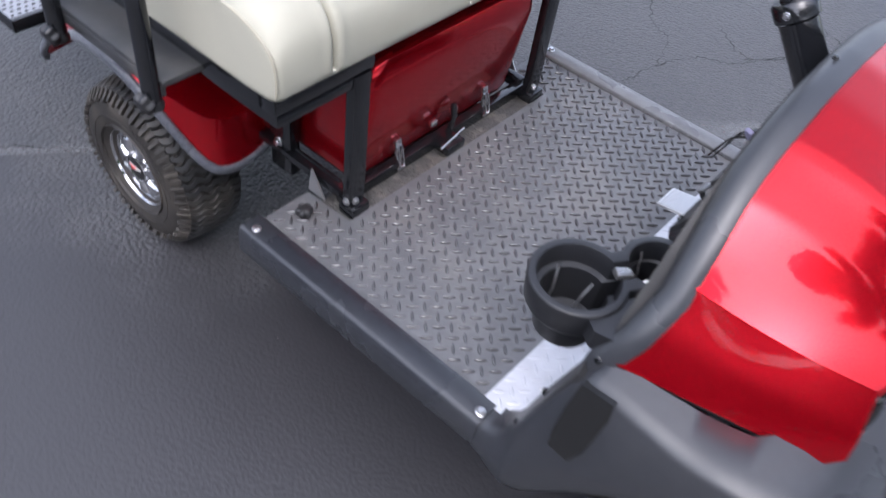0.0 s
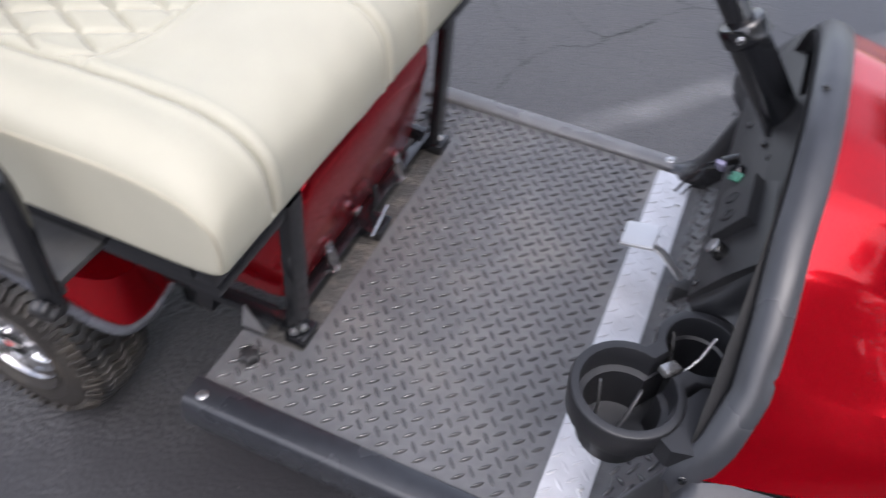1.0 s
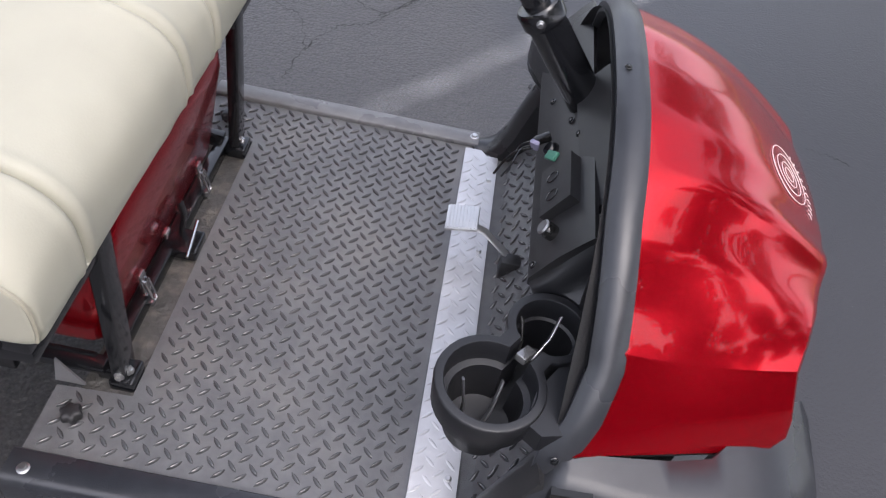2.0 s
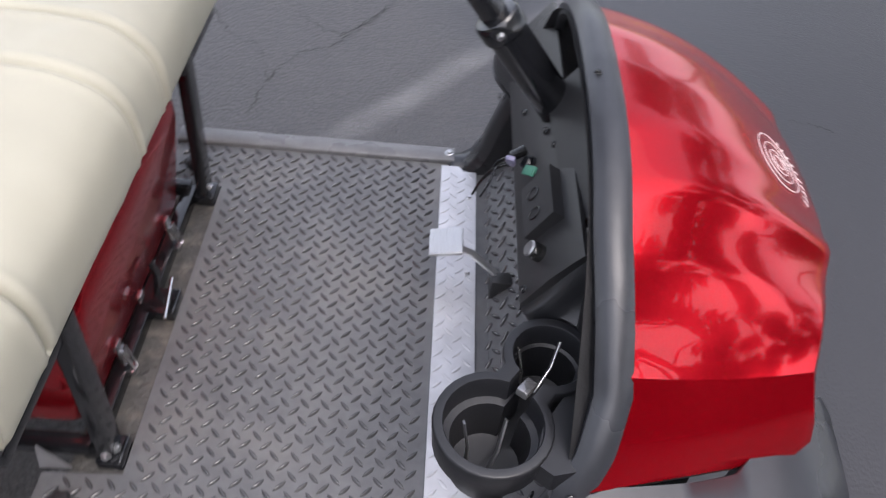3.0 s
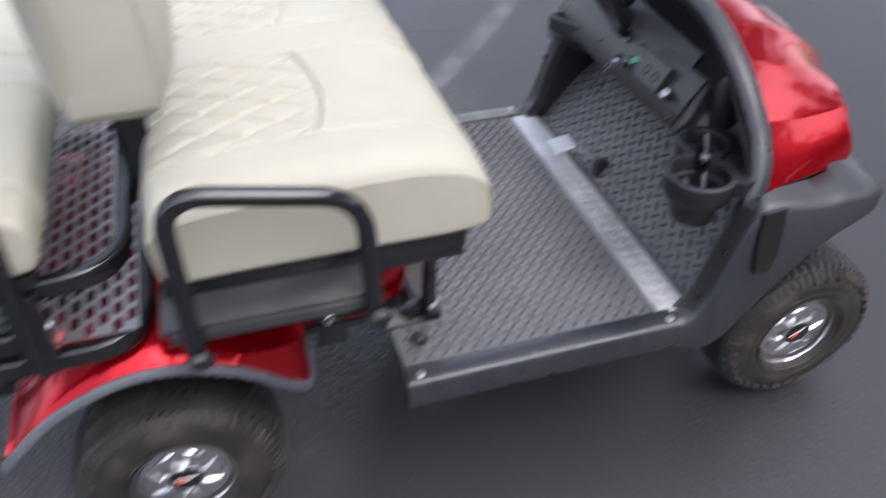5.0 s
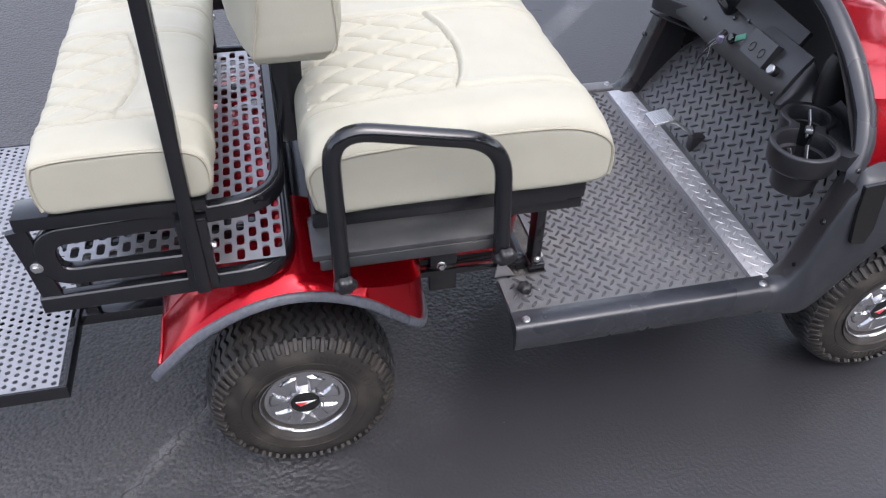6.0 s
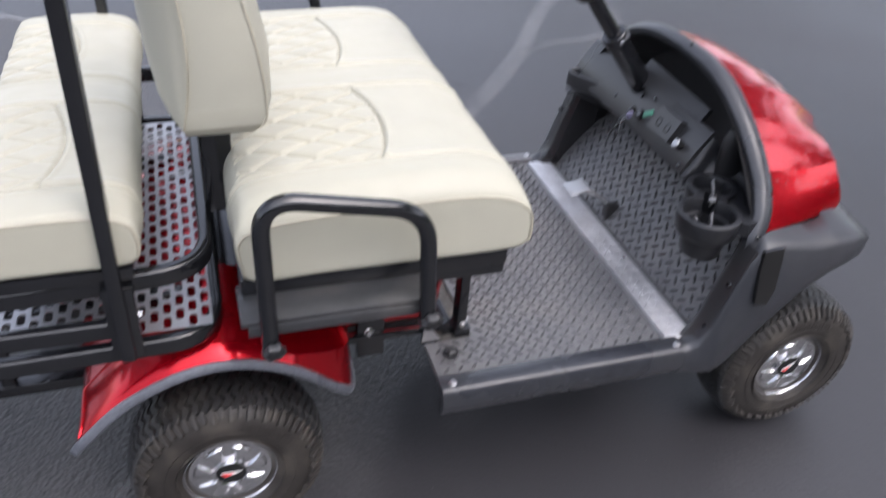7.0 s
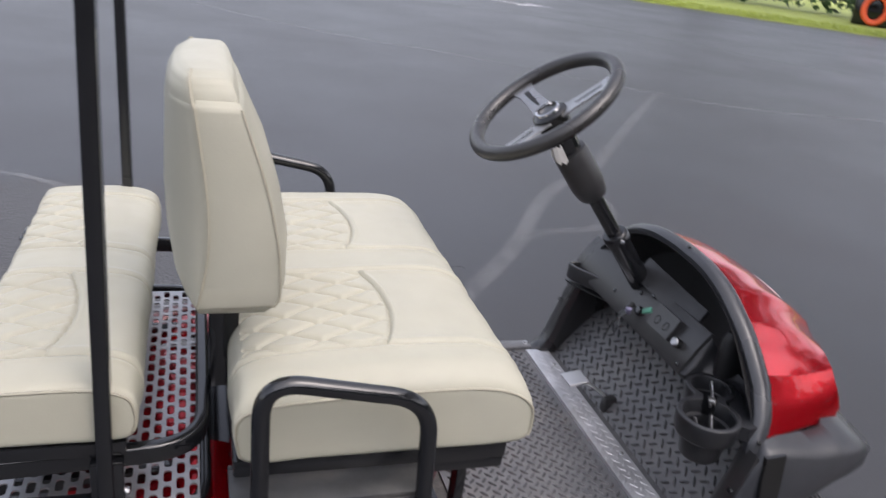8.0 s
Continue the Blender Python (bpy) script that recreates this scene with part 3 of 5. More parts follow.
# aluminium strip
sheet = [(0.912, -0.402), (0.912, 0.386), (0.944, 0.386), (0.955, 0.372), (0.978, 0.372), (0.978, -0.372), (0.955, -0.402)]
strip = part("threshold_strip", lofted([[(x, y, z) for x, y in sheet] for z in (0.322, 0.3325, 0.3335)]), ALU, cart, "bright aluminium checker plate strip")
tagged(part("tread", tread(lambda x, y: 0.921 < x < 0.97 and -0.39 < y < 0.368, lambda x, y: Matrix.Translation((x, y, 0.3335)), 0.9, 1.0, -0.42, 0.42, h=0.0010), ALU, strip), kind="stuff")
for y in (-0.323, -0.107, 0.112, 0.3):
    bolt((0.964, y, 0.3335), (0, 0, 1), 0.004, strip)

# pedal
pedal = part("pedal", boxed((-0.027, -0.029, -0.003), (0.027, 0.029, 0.003), 0.002, m=pose(0.923, 0.102, 0.414, 0, -10, 0)), PEDAL, cart, "ribbed bright aluminium brake pedal")
for i in range(9):
    part("rib", boxed((-0.0012, -0.027, 0.003), (0.0012, 0.027, 0.005), 0, m=pose(0.923, 0.102, 0.414, 0, -10, 0) @ Matrix.Translation((-0.022 + i * 0.0055, 0, 0))), PEDAL, pedal)
part("pedal_arm", bar([(0.93, 0.102, 0.408), (0.965, 0.095, 0.40), (1.0, 0.085, 0.375), (1.03, 0.08, 0.345)], 0.014, 0.006, (0, 0, 1), 0.002), PEDAL, pedal)
part("pedal_bracket", boxed((1.0, 0.062, 0.327), (1.035, 0.088, 0.37), 0.004), PLASTIC, cart, "black pedal bracket on the mat")

# seat box, posts and latches -----------------------------------------
rings = []
for z, d in ((0.345, 0.004), (0.36, 0.0), (0.54, 0.0), (0.575, 0.008), (0.593, 0.025), (0.60, 0.05)):
    x0, x1, w = 0.12 + d, 0.458 - d * 0.6 + (z - 0.345) * 0.16, 0.228 - d
    rings.append([(x, y, z) for x, y in [(0.5 * (x0 + x1) + a, b) for a, b in rrect(x1 - x0, 2 * w, 0.03, 5)]])
part("seat_box", lofted(rings), RED, cart, "glossy dark red seat box")
part("base_frame", boxed((0.456, -0.265, 0.3185), (0.478, 0.265, 0.344), 0.003), STEEL, cart)
for side in (-1, 1):
    y = side * 0.258
    post = part("seat_post", bar([(0.492, y, 0.326), (0.494, y, 0.40), (0.497, y, 0.613)], 0.036, 0.02, (1, 0, 0), 0.003), STEEL, cart, "black flat steel seat post")
    part("foot", boxed((0.478, y - 0.022, 0.3187), (0.513, y + 0.022, 0.341), 0.004), STEEL, post)
    bolt((0.504, y - 0.006, 0.352), (1, 0, 0.1), 0.0055, post)
    bolt((0.495, y + side * 0.018, 0.352), (0, side, 0), 0.0055, post)
    part("side_rail", boxed((0.15, y - 0.012, 0.336), (0.47, y + 0.012, 0.352), 0.003), STEEL, cart)
for y in (-0.127, 0.122):
    m = pose(0.476, y, 0.352, 0, -8, 0)
    latch = part("latch", boxed((-0.004, -0.008, 0.0), (0.004, 0.008, 0.045), 0.002, m=m), CHROME, cart, "chrome over-centre latch")
    part("hook", tube([m @ Vector(p) for p in ((0.006, -0.005, 0.03), (0.010, -0.005, -0.012), (0.010, 0.005, -0.012), (0.006, 0.005, 0.03))], 0.0022, 8), CHROME, latch)
    part("keeper", boxed((0.0, -0.010, -0.022), (0.009, 0.010, -0.012), 0.002, m=m), CHROME, latch)
catch = part("hinge_catch", boxed((0.468, -0.03, 0.325), (0.515, 0.022, 0.345), 0.004), STEEL, cart, "black folding catch with steel pin")
part("lever", bar([(0.478, 0.012, 0.34), (0.485, 0.014, 0.385), (0.478, 0.016, 0.41)], 0.012, 0.008, (1, 0, 0), 0.002), STEEL, catch)
part("pin", tube([(0.505, -0.04, 0.345), (0.497, 0.035, 0.352)], 0.003, 8), ZINC, catch)
part("tab", boxed((0.472, 0.012, 0.385), (0.480, 0.03, 0.398), 0.001), ZINC, catch)
part("tab", boxed((0.470, -0.042, 0.38), (0.478, -0.026, 0.393), 0.001), ZINC, catch)
# latch posts under the tray and the underframe
for side in (-1, 1):
    br = part("bracket", boxed(*[tuple(v) for v in (((0.275, -0.262, 0.29), (0.332, -0.238, 0.44)) if side < 0 else ((0.275, 0.238, 0.29), (0.332, 0.262, 0.44)))], 0.004), STEEL, cart, "black square bracket")
    bolt((0.299, side * 0.262, 0.356), (0, side, 0.15), 0.0075, br)
    for z in (0.333, 0.353):
        part("tie_rod", tube([(0.33, side * 0.25, z), (0.452, side * 0.25, z)], 0.004, 8), STEEL, cart)
    star_knob((0.452, side * 0.335, FZ), (0, 0, 1), 0.014, 0.020, cart, "floor_knob")
for side in (-1, 1):
    part("gusset", lofted([sided(q, side) for q in ([(0.405, -0.284, 0.3245), (0.447, -0.284, 0.3245), (0.413, -0.284, 0.376)], [(0.405, -0.280, 0.3245), (0.447, -0.280, 0.3245), (0.413, -0.280, 0.376)])]), GALV, cart, "bare metal corner gusset", smooth=False)
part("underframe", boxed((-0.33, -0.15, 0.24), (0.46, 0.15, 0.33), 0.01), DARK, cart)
part("axle", tube([(0, -0.3, 0.168), (0, 0.3, 0.168)], 0.025, 12), DARK, cart)
part("axle", tube([(1.283, -0.3, 0.168), (1.283, 0.3, 0.168)], 0.018, 12), DARK, cart)

# seats ----------------------------------------------------------------
def resample(pts, step):
    pts = [Vector(p) for p in pts]
    out = []
    for i, p in enumerate(pts):
        q = pts[(i + 1) % len(pts)]
        k = max(1, round((q - p).length / step))
        out += [p.lerp(q, j / k) for j in range(k)]
    return out


def groove(d, w):
    return math.exp(-(d / w) ** 2)


def cushion(name, ctrl, half, seams, quilts, parent, label, cell=(0.054, 0.0295), quilt=0.0074, fall=0.028):
    """A padded seat: the (x, z) outline ctrl runs across the cart from -half to half. seams: y of the
    sewn lines; quilts: (rear x, middle y, front x, half width, bulge) of the diamond-stitched fields."""
    prof = resample(catmull([(x, 0, z) for x, z in ctrl], 8, True), 0.0032)
    k = len(prof)
    nor = []
    for i in range(k):
        t = (prof[(i + 1) % k] - prof[i - 1]).normalized()
        nor.append(Vector((t.z, 0, -t.x)))
    cx, cz = sum(p.x for p in prof) / k, sum(p.z for p in prof) / k
    if nor[0].dot(prof[0] - Vector((cx, 0, cz))) < 0:
        nor = [-n for n in nor]
    ys = [-half, -half + 0.0008, -half + 0.003, -half + 0.007, -half + 0.012]
    m = int((2 * half - 0.024) / 0.0026)
    ys += [-half + 0.012 + (2 * half - 0.024) * i / m for i in range(1, m)]
    ys += [-y for y in ys[4::-1]]
    rings = []
    for y in ys:
        e = max(0.0, abs(y) - (half - 0.012)) / 0.012
        inset = 0.011 * (1 - math.sqrt(max(0, 1 - e * e)))
        ring = []
        for p, n in zip(prof, nor):
            d = inset
            roll = max(0.0, abs(y) - (half - 0.055)) / 0.055
            drop = fall * roll ** 2.2 * max(0.0, n.z) ** 0.7
            if n.z > -0.3:
                for s in seams:
                    d += 0.0085 * groove(y - s, 0.0028) + 0.003 * groove(y - s, 0.008) - 0.0022 * groove(abs(y - s) - 0.012, 0.008)
                d += 0.0035 * noise.noise(Vector((p.x * 7, y * 7, p.z * 7)))
                d += 0.0016 * noise.noise(Vector((p.x * 26, y * 20, 3)))
            if n.z > 0.6:
                for qx, qy, x1, ry, bulge in quilts:
                    side = abs(y - qy) / ry
                    if side > 1:
                        continue
                    front = x1 - bulge * side * side           # sewn arc in front of the quilted field
                    if p.x > qx:
                        d += 0.0065 * groove(p.x - front, 0.0030) - 0.0026 * groove(p.x - front - 0.007, 0.005)
                    if qx - 0.02 < p.x < front:
                        hold = min(1.0, (front - p.x) / 0.026) * min(1.0, (1 - side) / 0.05)
                        u, v = (p.x - qx) / cell[0], (y - qy) / cell[1]
                        e = min(abs(a - round(a)) for a in ((u + v) / 2, (u - v) / 2)) * 0.06
                        d += hold * quilt * (0.9 * groove(e, 0.0036) + 0.4 * groove(e, 0.009) - 0.25)
            ring.append(p + Vector((0, y, -drop)) - n * d)
        rings.append(ring)
    bm = bmesh.new()
    rows = loft(bm, rings, caps=False)
    for row in (rows[0], rows[-1]):
        mid = bm.verts.new(sum((v.co for v in row), Vector()) / k)
        inner = [bm.verts.new(v.co.lerp(mid.co, 0.15)) for v in row]
        for i in range(k):
            j = (i + 1) % k
            bm.faces.new((row[i], row[j], inner[j], inner[i]))
            bm.faces.new((inner[i], inner[j], mid))
    ob = part(name, bm, CREAM, parent, label, angle=60)
    for s in (-1, 1):
        keep = [i for i in range(0, k, 4) if nor[i].z > -0.55]
        cut = next((a + 1 for a in range(len(keep) - 1) if keep[a + 1] - keep[a] > 4), 0)
        edge = []
        for i in keep[cut:] + keep[:cut]:
            edge.append(prof[i] - nor[i] * 0.0045 + Vector((0, s * (half - 0.001), -0.96 * fall * max(0.0, nor[i].z) ** 0.7)))
        part("piping", tube(edge, 0.0026, 6), PIPING, ob)
    return ob


FRONT = [(0.075, 0.653), (0.052, 0.69), (0.055, 0.752), (0.10, 0.785), (0.25, 0.797), (0.41, 0.80), (0.488, 0.787), (0.529, 0.752), (0.539, 0.701), (0.530, 0.662), (0.48, 0.653), (0.36, 0.653), (0.18, 0.653)]
cushion("front_seat", FRONT, 0.446, (-0.345, -0.055, 0.055, 0.345), ((0.09, -0.2, 0.328, 0.142, 0.03), (0.09, 0.2, 0.328, 0.142, 0.03)), cart, "cream vinyl bench seat with quilted panels")
REAR = [(-0.314, 0.70), (-0.329, 0.722), (-0.327, 0.775), (-0.302, 0.798), (-0.20, 0.803), (-0.130, 0.799), (-0.092, 0.782), (-0.081, 0.742), (-0.090, 0.708), (-0.124, 0.70), (-0.19, 0.70), (-0.26, 0.70)]
cushion("rear_seat", REAR, 0.43, (-0.345, -0.058, 0.058, 0.345), ((-0.335, -0.2, -0.187, 0.14, 0.028), (-0.335, 0.2, -0.187, 0.14, 0.028)), cart, "cream vinyl rear-facing bench with quilted panels", quilt=0.0068, fall=0.007)

# seat tray
tray = part("seat_tray", boxed((0.052, -0.432, 0.6135), (0.476, 0.432, 0.652), 0.006), STEEL, cart, "black steel seat tray")
for y in (-0.33, 0.33):
    part("tray_lip", boxed((0.33, y - 0.094, 0.591), (0.504, y + 0.094, 0.613), 0.004), STEEL, tray)
    part("tray_end", boxed((0.470, y - 0.098, 0.6135), (0.506, y + 0.098, 0.6515), 0.005), STEEL, tray)
for side in (-1, 1):
    ch = part("armrest_channel", boxed((0.045, min(side * 0.40, side * 0.50), 0.611), (0.35, max(side * 0.40, side * 0.50), 0.622), 0.002), SHEET, cart, "black steel armrest channel")
    part("flange", boxed((0.055, min(side * 0.492, side * 0.502), 0.593), (0.345, max(side * 0.492, side * 0.502), 0.6125), 0.002), SHEET, ch)
    lift = 0.034 if side > 0 else 0.008
    pts = fillet(sided([(0.086, -0.512, 0.578), (0.084, -0.506, 0.835 + lift), (0.332, -0.506, 0.786 + lift), (0.338, -0.512, 0.592)], side), 0.062, 9)
    hoop = part("armrest_hoop", tube(pts, 0.0135, 14), STEEL, cart, "black bent steel armrest hoop")
    for x, z in ((0.086, 0.580), (0.338, 0.594)):
        part("end_cap", lathed([(0.010, -0.012), (0.0155, -0.009), (0.0155, -0.002), (0.014, 0.004)], Matrix.Translation((x, side * 0.512, z - 0.006)), 12), CUP, hoop)
        star_knob((x + 0.002, side * 0.514, z + 0.004), (0.1, side, -0.35), 0.0165, 0.022, hoop)

# backrest ---------------------------------------------------------------
def back_ring(z, gl, gr, rear, front, y0, y1):
    """One level of the backrest: narrow side faces, with pads swelling to the rear and the front."""
    ym, hw = 0.5 * (y0 + y1), 0.5 * (y1 - y0)
    out = []
    for k in range(17):
        t = -1 + k / 8
        s = (1 - abs(t) ** 3.2)
        out.append(Vector((gr + (front - gr) * s, ym + t * hw, z)))
    for k in range(17):
        t = 1 - k / 8
        s = (1 - abs(t) ** 3.2)
        out.append(Vector((gl + (rear - gl) * s, ym + t * hw, z)))
    return out


BACK = [(0.884, 0.030, 0.056, 0.020, 0.062, -0.37, -0.06), (0.886, 0.010, 0.078, -0.002, 0.088, -0.388, -0.042), (0.893, 0.002, 0.094, -0.016, 0.108, -0.402, -0.028), (0.905, 0.0, 0.105, -0.026, 0.122, -0.409, -0.021), (0.925, 0.004, 0.113, -0.035, 0.133, -0.412, -0.018),
        (0.985, 0.014, 0.110, -0.044, 0.134, -0.414, -0.016), (1.05, 0.015, 0.099, -0.048, 0.121, -0.412, -0.018), (1.11, 0.009, 0.083, -0.047, 0.102, -0.407, -0.023), (1.165, 0.001, 0.064, -0.045, 0.076, -0.400, -0.030),
        (1.190, -0.002, 0.056, -0.044, 0.065, -0.395, -0.035), (1.198, -0.001, 0.050, -0.041, 0.059, -0.386, -0.044)]
rings = []
for a, b in zip(BACK, BACK[1:]):
    for s in range(4):
        rings.append(back_ring(*[p + (q - p) * s / 4 for p, q in zip(a, b)]))
rings.append(back_ring(*BACK[-1]))
back = part("backrest", lofted(rings), CREAM, cart, "cream vinyl bucket backrest with piped edges", angle=60)
for i, (x, y) in enumerate(((1, 5), (2, 5), (1, 6), (2, 6))):
    part("piping", tube(catmull([(b[x] + (0.001 if x == 2 else -0.001), b[y] + (-0.0005 if y == 5 else 0.0005), b[0]) for b in BACK[3:10]], 4), 0.002, 6), PIPING, back)
HEAD = [(1.14, 0.003, 0.067, -0.045, 0.074, -0.401, -0.029), (1.18, -0.003, 0.057, -0.0455, 0.063, -0.393, -0.037), (1.205, -0.008, 0.050, -0.042, 0.056, -0.383, -0.047), (1.221, -0.010, 0.044, -0.034, 0.050, -0.368, -0.062), (1.229, -0.008, 0.036, -0.022, 0.040, -0.342, -0.088), (1.232, 0.006, 0.028, 0.0, 0.032, -0.30, -0.13)]
rings = []
for a, b in zip(HEAD, HEAD[1:]):
    for s in range(3):
        rings.append(back_ring(*[p + (q - p) * s / 3 for p, q in zip(a, b)]))
rings.append(back_ring(*HEAD[-1]))
head = part("headrest", lofted(rings), CREAM, back, angle=60)
for y in (5, 6):
    part("piping", tube(catmull([(h[1], h[y] + (-0.0005 if y == 5 else 0.0005), h[0]) for h in HEAD[1:5]], 4), 0.0026, 6), PIPING, head)
part("back_bracket", bar([(0.045, -0.215, 0.655), (0.043, -0.215, 0.78), (0.05, -0.215, 0.93)], 0.05, 0.012, (0, 1, 0), 0.003), STEEL, cart, "black steel backrest bracket")

# rear fenders, body and rack ----------------------------------------------
ARC = [(-0.249, -0.407, 0.318), (-0.228, -0.418, 0.350), (-0.153, -0.422, 0.421), (-0.052, -0.424, 0.470), (0.038, -0.422, 0.474), (0.128, -0.41, 0.43), (0.205, -0.386, 0.350), (0.238, -0.362, 0.311), (0.250, -0.325, 0.300), (0.252, -0.28, 0.306), (0.252, -0.24, 0.324), (0.250, -0.215, 0.345)]
for side in (-1, 1):
    outer = catmull(ARC, 8)
    rings = []
    for p in outer:
        k = 1 - abs(p.x) * 0.55
        zt = max(p.z + 0.016 * k, min(0.47, 0.475 - 0.35 * (p.x - 0.06))) if p.x > 0.06 else p.z + 0.016 * k     # upright flap in front of the wheel
        ya, yb = max(-0.30, p.y + 0.045), max(-0.20, p.y + 0.06)
        rings.append([Vector(q) for q in sided([tuple(p), (p.x * 0.985, p.y + 0.012, zt), (p.x * 0.96, p.y + 0.03, max(zt + 0.006, p.z + 0.028 * k)), (p.x * 0.95, ya, max(zt + 0.012, p.z + 0.045 * k)), (p.x * 0.93, yb, max(zt + 0.016, p.z + 0.05 * k)),
                                               (p.x * 0.92, yb, p.z + 0.042 * k), (p.x * 0.95, ya, p.z + 0.036 * k), (p.x * 0.97, p.y + 0.03, p.z + 0.01 * k)], side)])
    fender = part("rear_fender", lofted(rings), RED, cart, "glossy dark red rear fender")
    edge = [Vector(sided([(p.x, p.y - 0.002, p.z - 0.002)], side)[0]) for p in outer]
    bm = bmesh.new()
    sweep(bm, edge, rrect(0.013, 0.019, 0.006))
    part("edging", bm, EDGE, fender, "black rubber edge strip")
    part("ridge", tube([rings[5][0].lerp(rings[5][1], 0.8), rings[5][2], rings[5][2].lerp(rings[5][3], 0.8), rings[14][2].lerp(rings[14][3], 0.75)], 0.0035, 8), RED, fender)
part("rear_body", boxed((-0.245, -0.20, 0.33), (0.125, 0.20, 0.505), 0.03, seg=4), RED, cart, "glossy red rear body")
part("body_panel", boxed((0.028, -0.268, 0.40), (0.052, -0.242, 0.50), 0.006), RED, cart, "red upright tab behind the seat box")
part("body_panel", boxed((0.028, 0.242, 0.40), (0.052, 0.268, 0.50), 0.006), RED, cart)

RZ = 0.66


def flat_tube(pts):
    bm = bmesh.new()
    sweep(bm, pts, rrect(0.022, 0.033, 0.006, 3))
    return bm


# upper rail runs round the front and folds into the lower rail at the rear of each side
top = [(0.008, -0.398, RZ), (-0.345, -0.412, RZ - 0.004), (-0.345, -0.412, 0.578), (0.008, -0.40, 0.578)]
path = fillet([(0.008, 0.0, RZ)] + top[:2], 0.085, 8)[:-1] + fillet([(-0.25, -0.41, RZ - 0.004), top[1], top[2], (-0.25, -0.41, 0.578)], 0.04, 8)[1:-1] + [Vector((-0.128, -0.412, 0.578))]
rack = part("rack_rail", flat_tube(path), STEEL, cart, "glossy black rack rail of bent tube")
part("rack_rail", flat_tube([mirror(p) for p in path]), STEEL, cart, "glossy black rack rail of bent tube")
for side in (-1, 1):
    y = side * 0.415
    part("base_rail", flat_tube(fillet(sided([(-0.374, -0.415, 0.529), (0.012, -0.408, 0.529), (0.012, 0.0, 0.529)], side), 0.085, 8)), STEEL, cart)
    end = part("end_plate", bar([(-0.355, y, 0.53), (-0.362, y, 0.60), (-0.372, y, 0.672)], 0.03, 0.012, (0, 1, 0), 0.002), STEEL, cart)
    bolt((-0.361, y + side * 0.007, 0.605), (0, side, 0), 0.007, end)
    part("seat_rail", boxed((-0.372, min(side * 0.372, side * 0.425), 0.674), (-0.10, max(side * 0.372, side * 0.425), 0.698), 0.003), STEEL, cart)
    py = side * 0.428
    post = part("roof_post", bar([(-0.128 - (side > 0) * 0.024, py, 0.535), (-0.128 - (side > 0) * 0.024, py, 0.7), (-0.124 - (side > 0) * 0.032, py, 1.2), (-0.118 - (side > 0) * 0.045, py, 1.72)], 0.041, 0.022, (1, 0, 0), 0.004), STEEL, cart, "tall black rectangular steel post")
    part("post_plate", boxed((-0.15, py - 0.009, 0.535), (-0.104, py + 0.009, 0.668), 0.003), STEEL, post)
    bolt((-0.103, py, 0.612), (1, 0, 0), 0.006, post)
    part("strut", boxed((-0.37, min(side * 0.24, side * 0.27), 0.49), (0.04, max(side * 0.24, side * 0.27), 0.52), 0.004), STEEL, cart)
for x in (-0.29, -0.125):
    part("cross_bar", boxed((x - 0.014, -0.37, 0.672), (x + 0.014, 0.37, 0.696), 0.003), STEEL, cart)
part("deck_plate", boxed((0.012, -0.235, 0.507), (0.128, 0.235, 0.515), 0.002), STEEL, cart, "black steel plate over the rear body")
part("cross_member", boxed((0.055, -0.385, 0.515), (0.118, 0.385, 0.609), 0.004), STEEL, cart, "black steel cross member under the front bench")
part("seat_board", boxed((-0.325, -0.37, 0.6965), (-0.09, 0.37, 0.704), 0.002), STEEL, cart)


def perforated(x0, x1, y0, y1, z, px, py, hole, thick, stagger):
    """A sheet with real holes: hole is a list of offsets from the middle of each px by py cell, eight or more, counter-clockwise."""
    bm = bmesh.new()
    k = len(hole)
    nx, ny = int((x1 - x0) / px), int((y1 - y0) / py)
    def rim(a):
        c, s = math.cos(a), math.sin(a)
        f = min(px / 2 / max(abs(c), 1e-6), py / 2 / max(abs(s), 1e-6))
        return c * f, s * f
    for i in range(nx):
        for j in range(ny):
            cx, cy = x0 + (i + 0.5) * px, y0 + (j + 0.5) * py + (py / 2 if stagger and i % 2 else 0)
            if stagger and i % 2 and j in (0, ny - 1):                           # plain half cell at the edge
                e = y0 if j == 0 else y0 + (ny - 0.5) * py
                bm.faces.new([bm.verts.new((cx + a * px / 2, e + b * py / 2, z)) for a, b in ((-1, 0), (1, 0), (1, 1), (-1, 1))])
            if cy + py / 2 > y0 + ny * py + 0.001:
                continue
            inner = [bm.verts.new((cx + u, cy + v, z)) for u, v in hole]
            low = [bm.verts.new((cx + u, cy + v, z - thick)) for u, v in hole]
            outer = []
            for u, v in hole:
                a = rim(math.atan2(v, u))
                outer.append((cx + a[0], cy + a[1]))
            ring = []
            for q in range(k):
                ring.append(bm.verts.new((outer[q][0], outer[q][1], z)))
            for q in range(k):
                w = (q + 1) % k
                a, b = outer[q], outer[w]
                pts = [inner[q], inner[w], ring[w], ring[q]]
                if abs(a[0] - b[0]) > 1e-5 and abs(a[1] - b[1]) > 1e-5:      # a corner of the cell lies between
                    c = bm.verts.new((cx + math.copysign(px / 2, a[0] + b[0] - 2 * cx), cy + math.copysign(py / 2, a[1] + b[1] - 2 * cy), z))
                    pts = [inner[q], inner[w], ring[w], c, ring[q]]
                bm.faces.new(pts)
                bm.faces.new((inner[q], low[q], low[w], inner[w]))
    bmesh.ops.remove_doubles(bm, verts=bm.verts, dist=0.00005)
    return bm


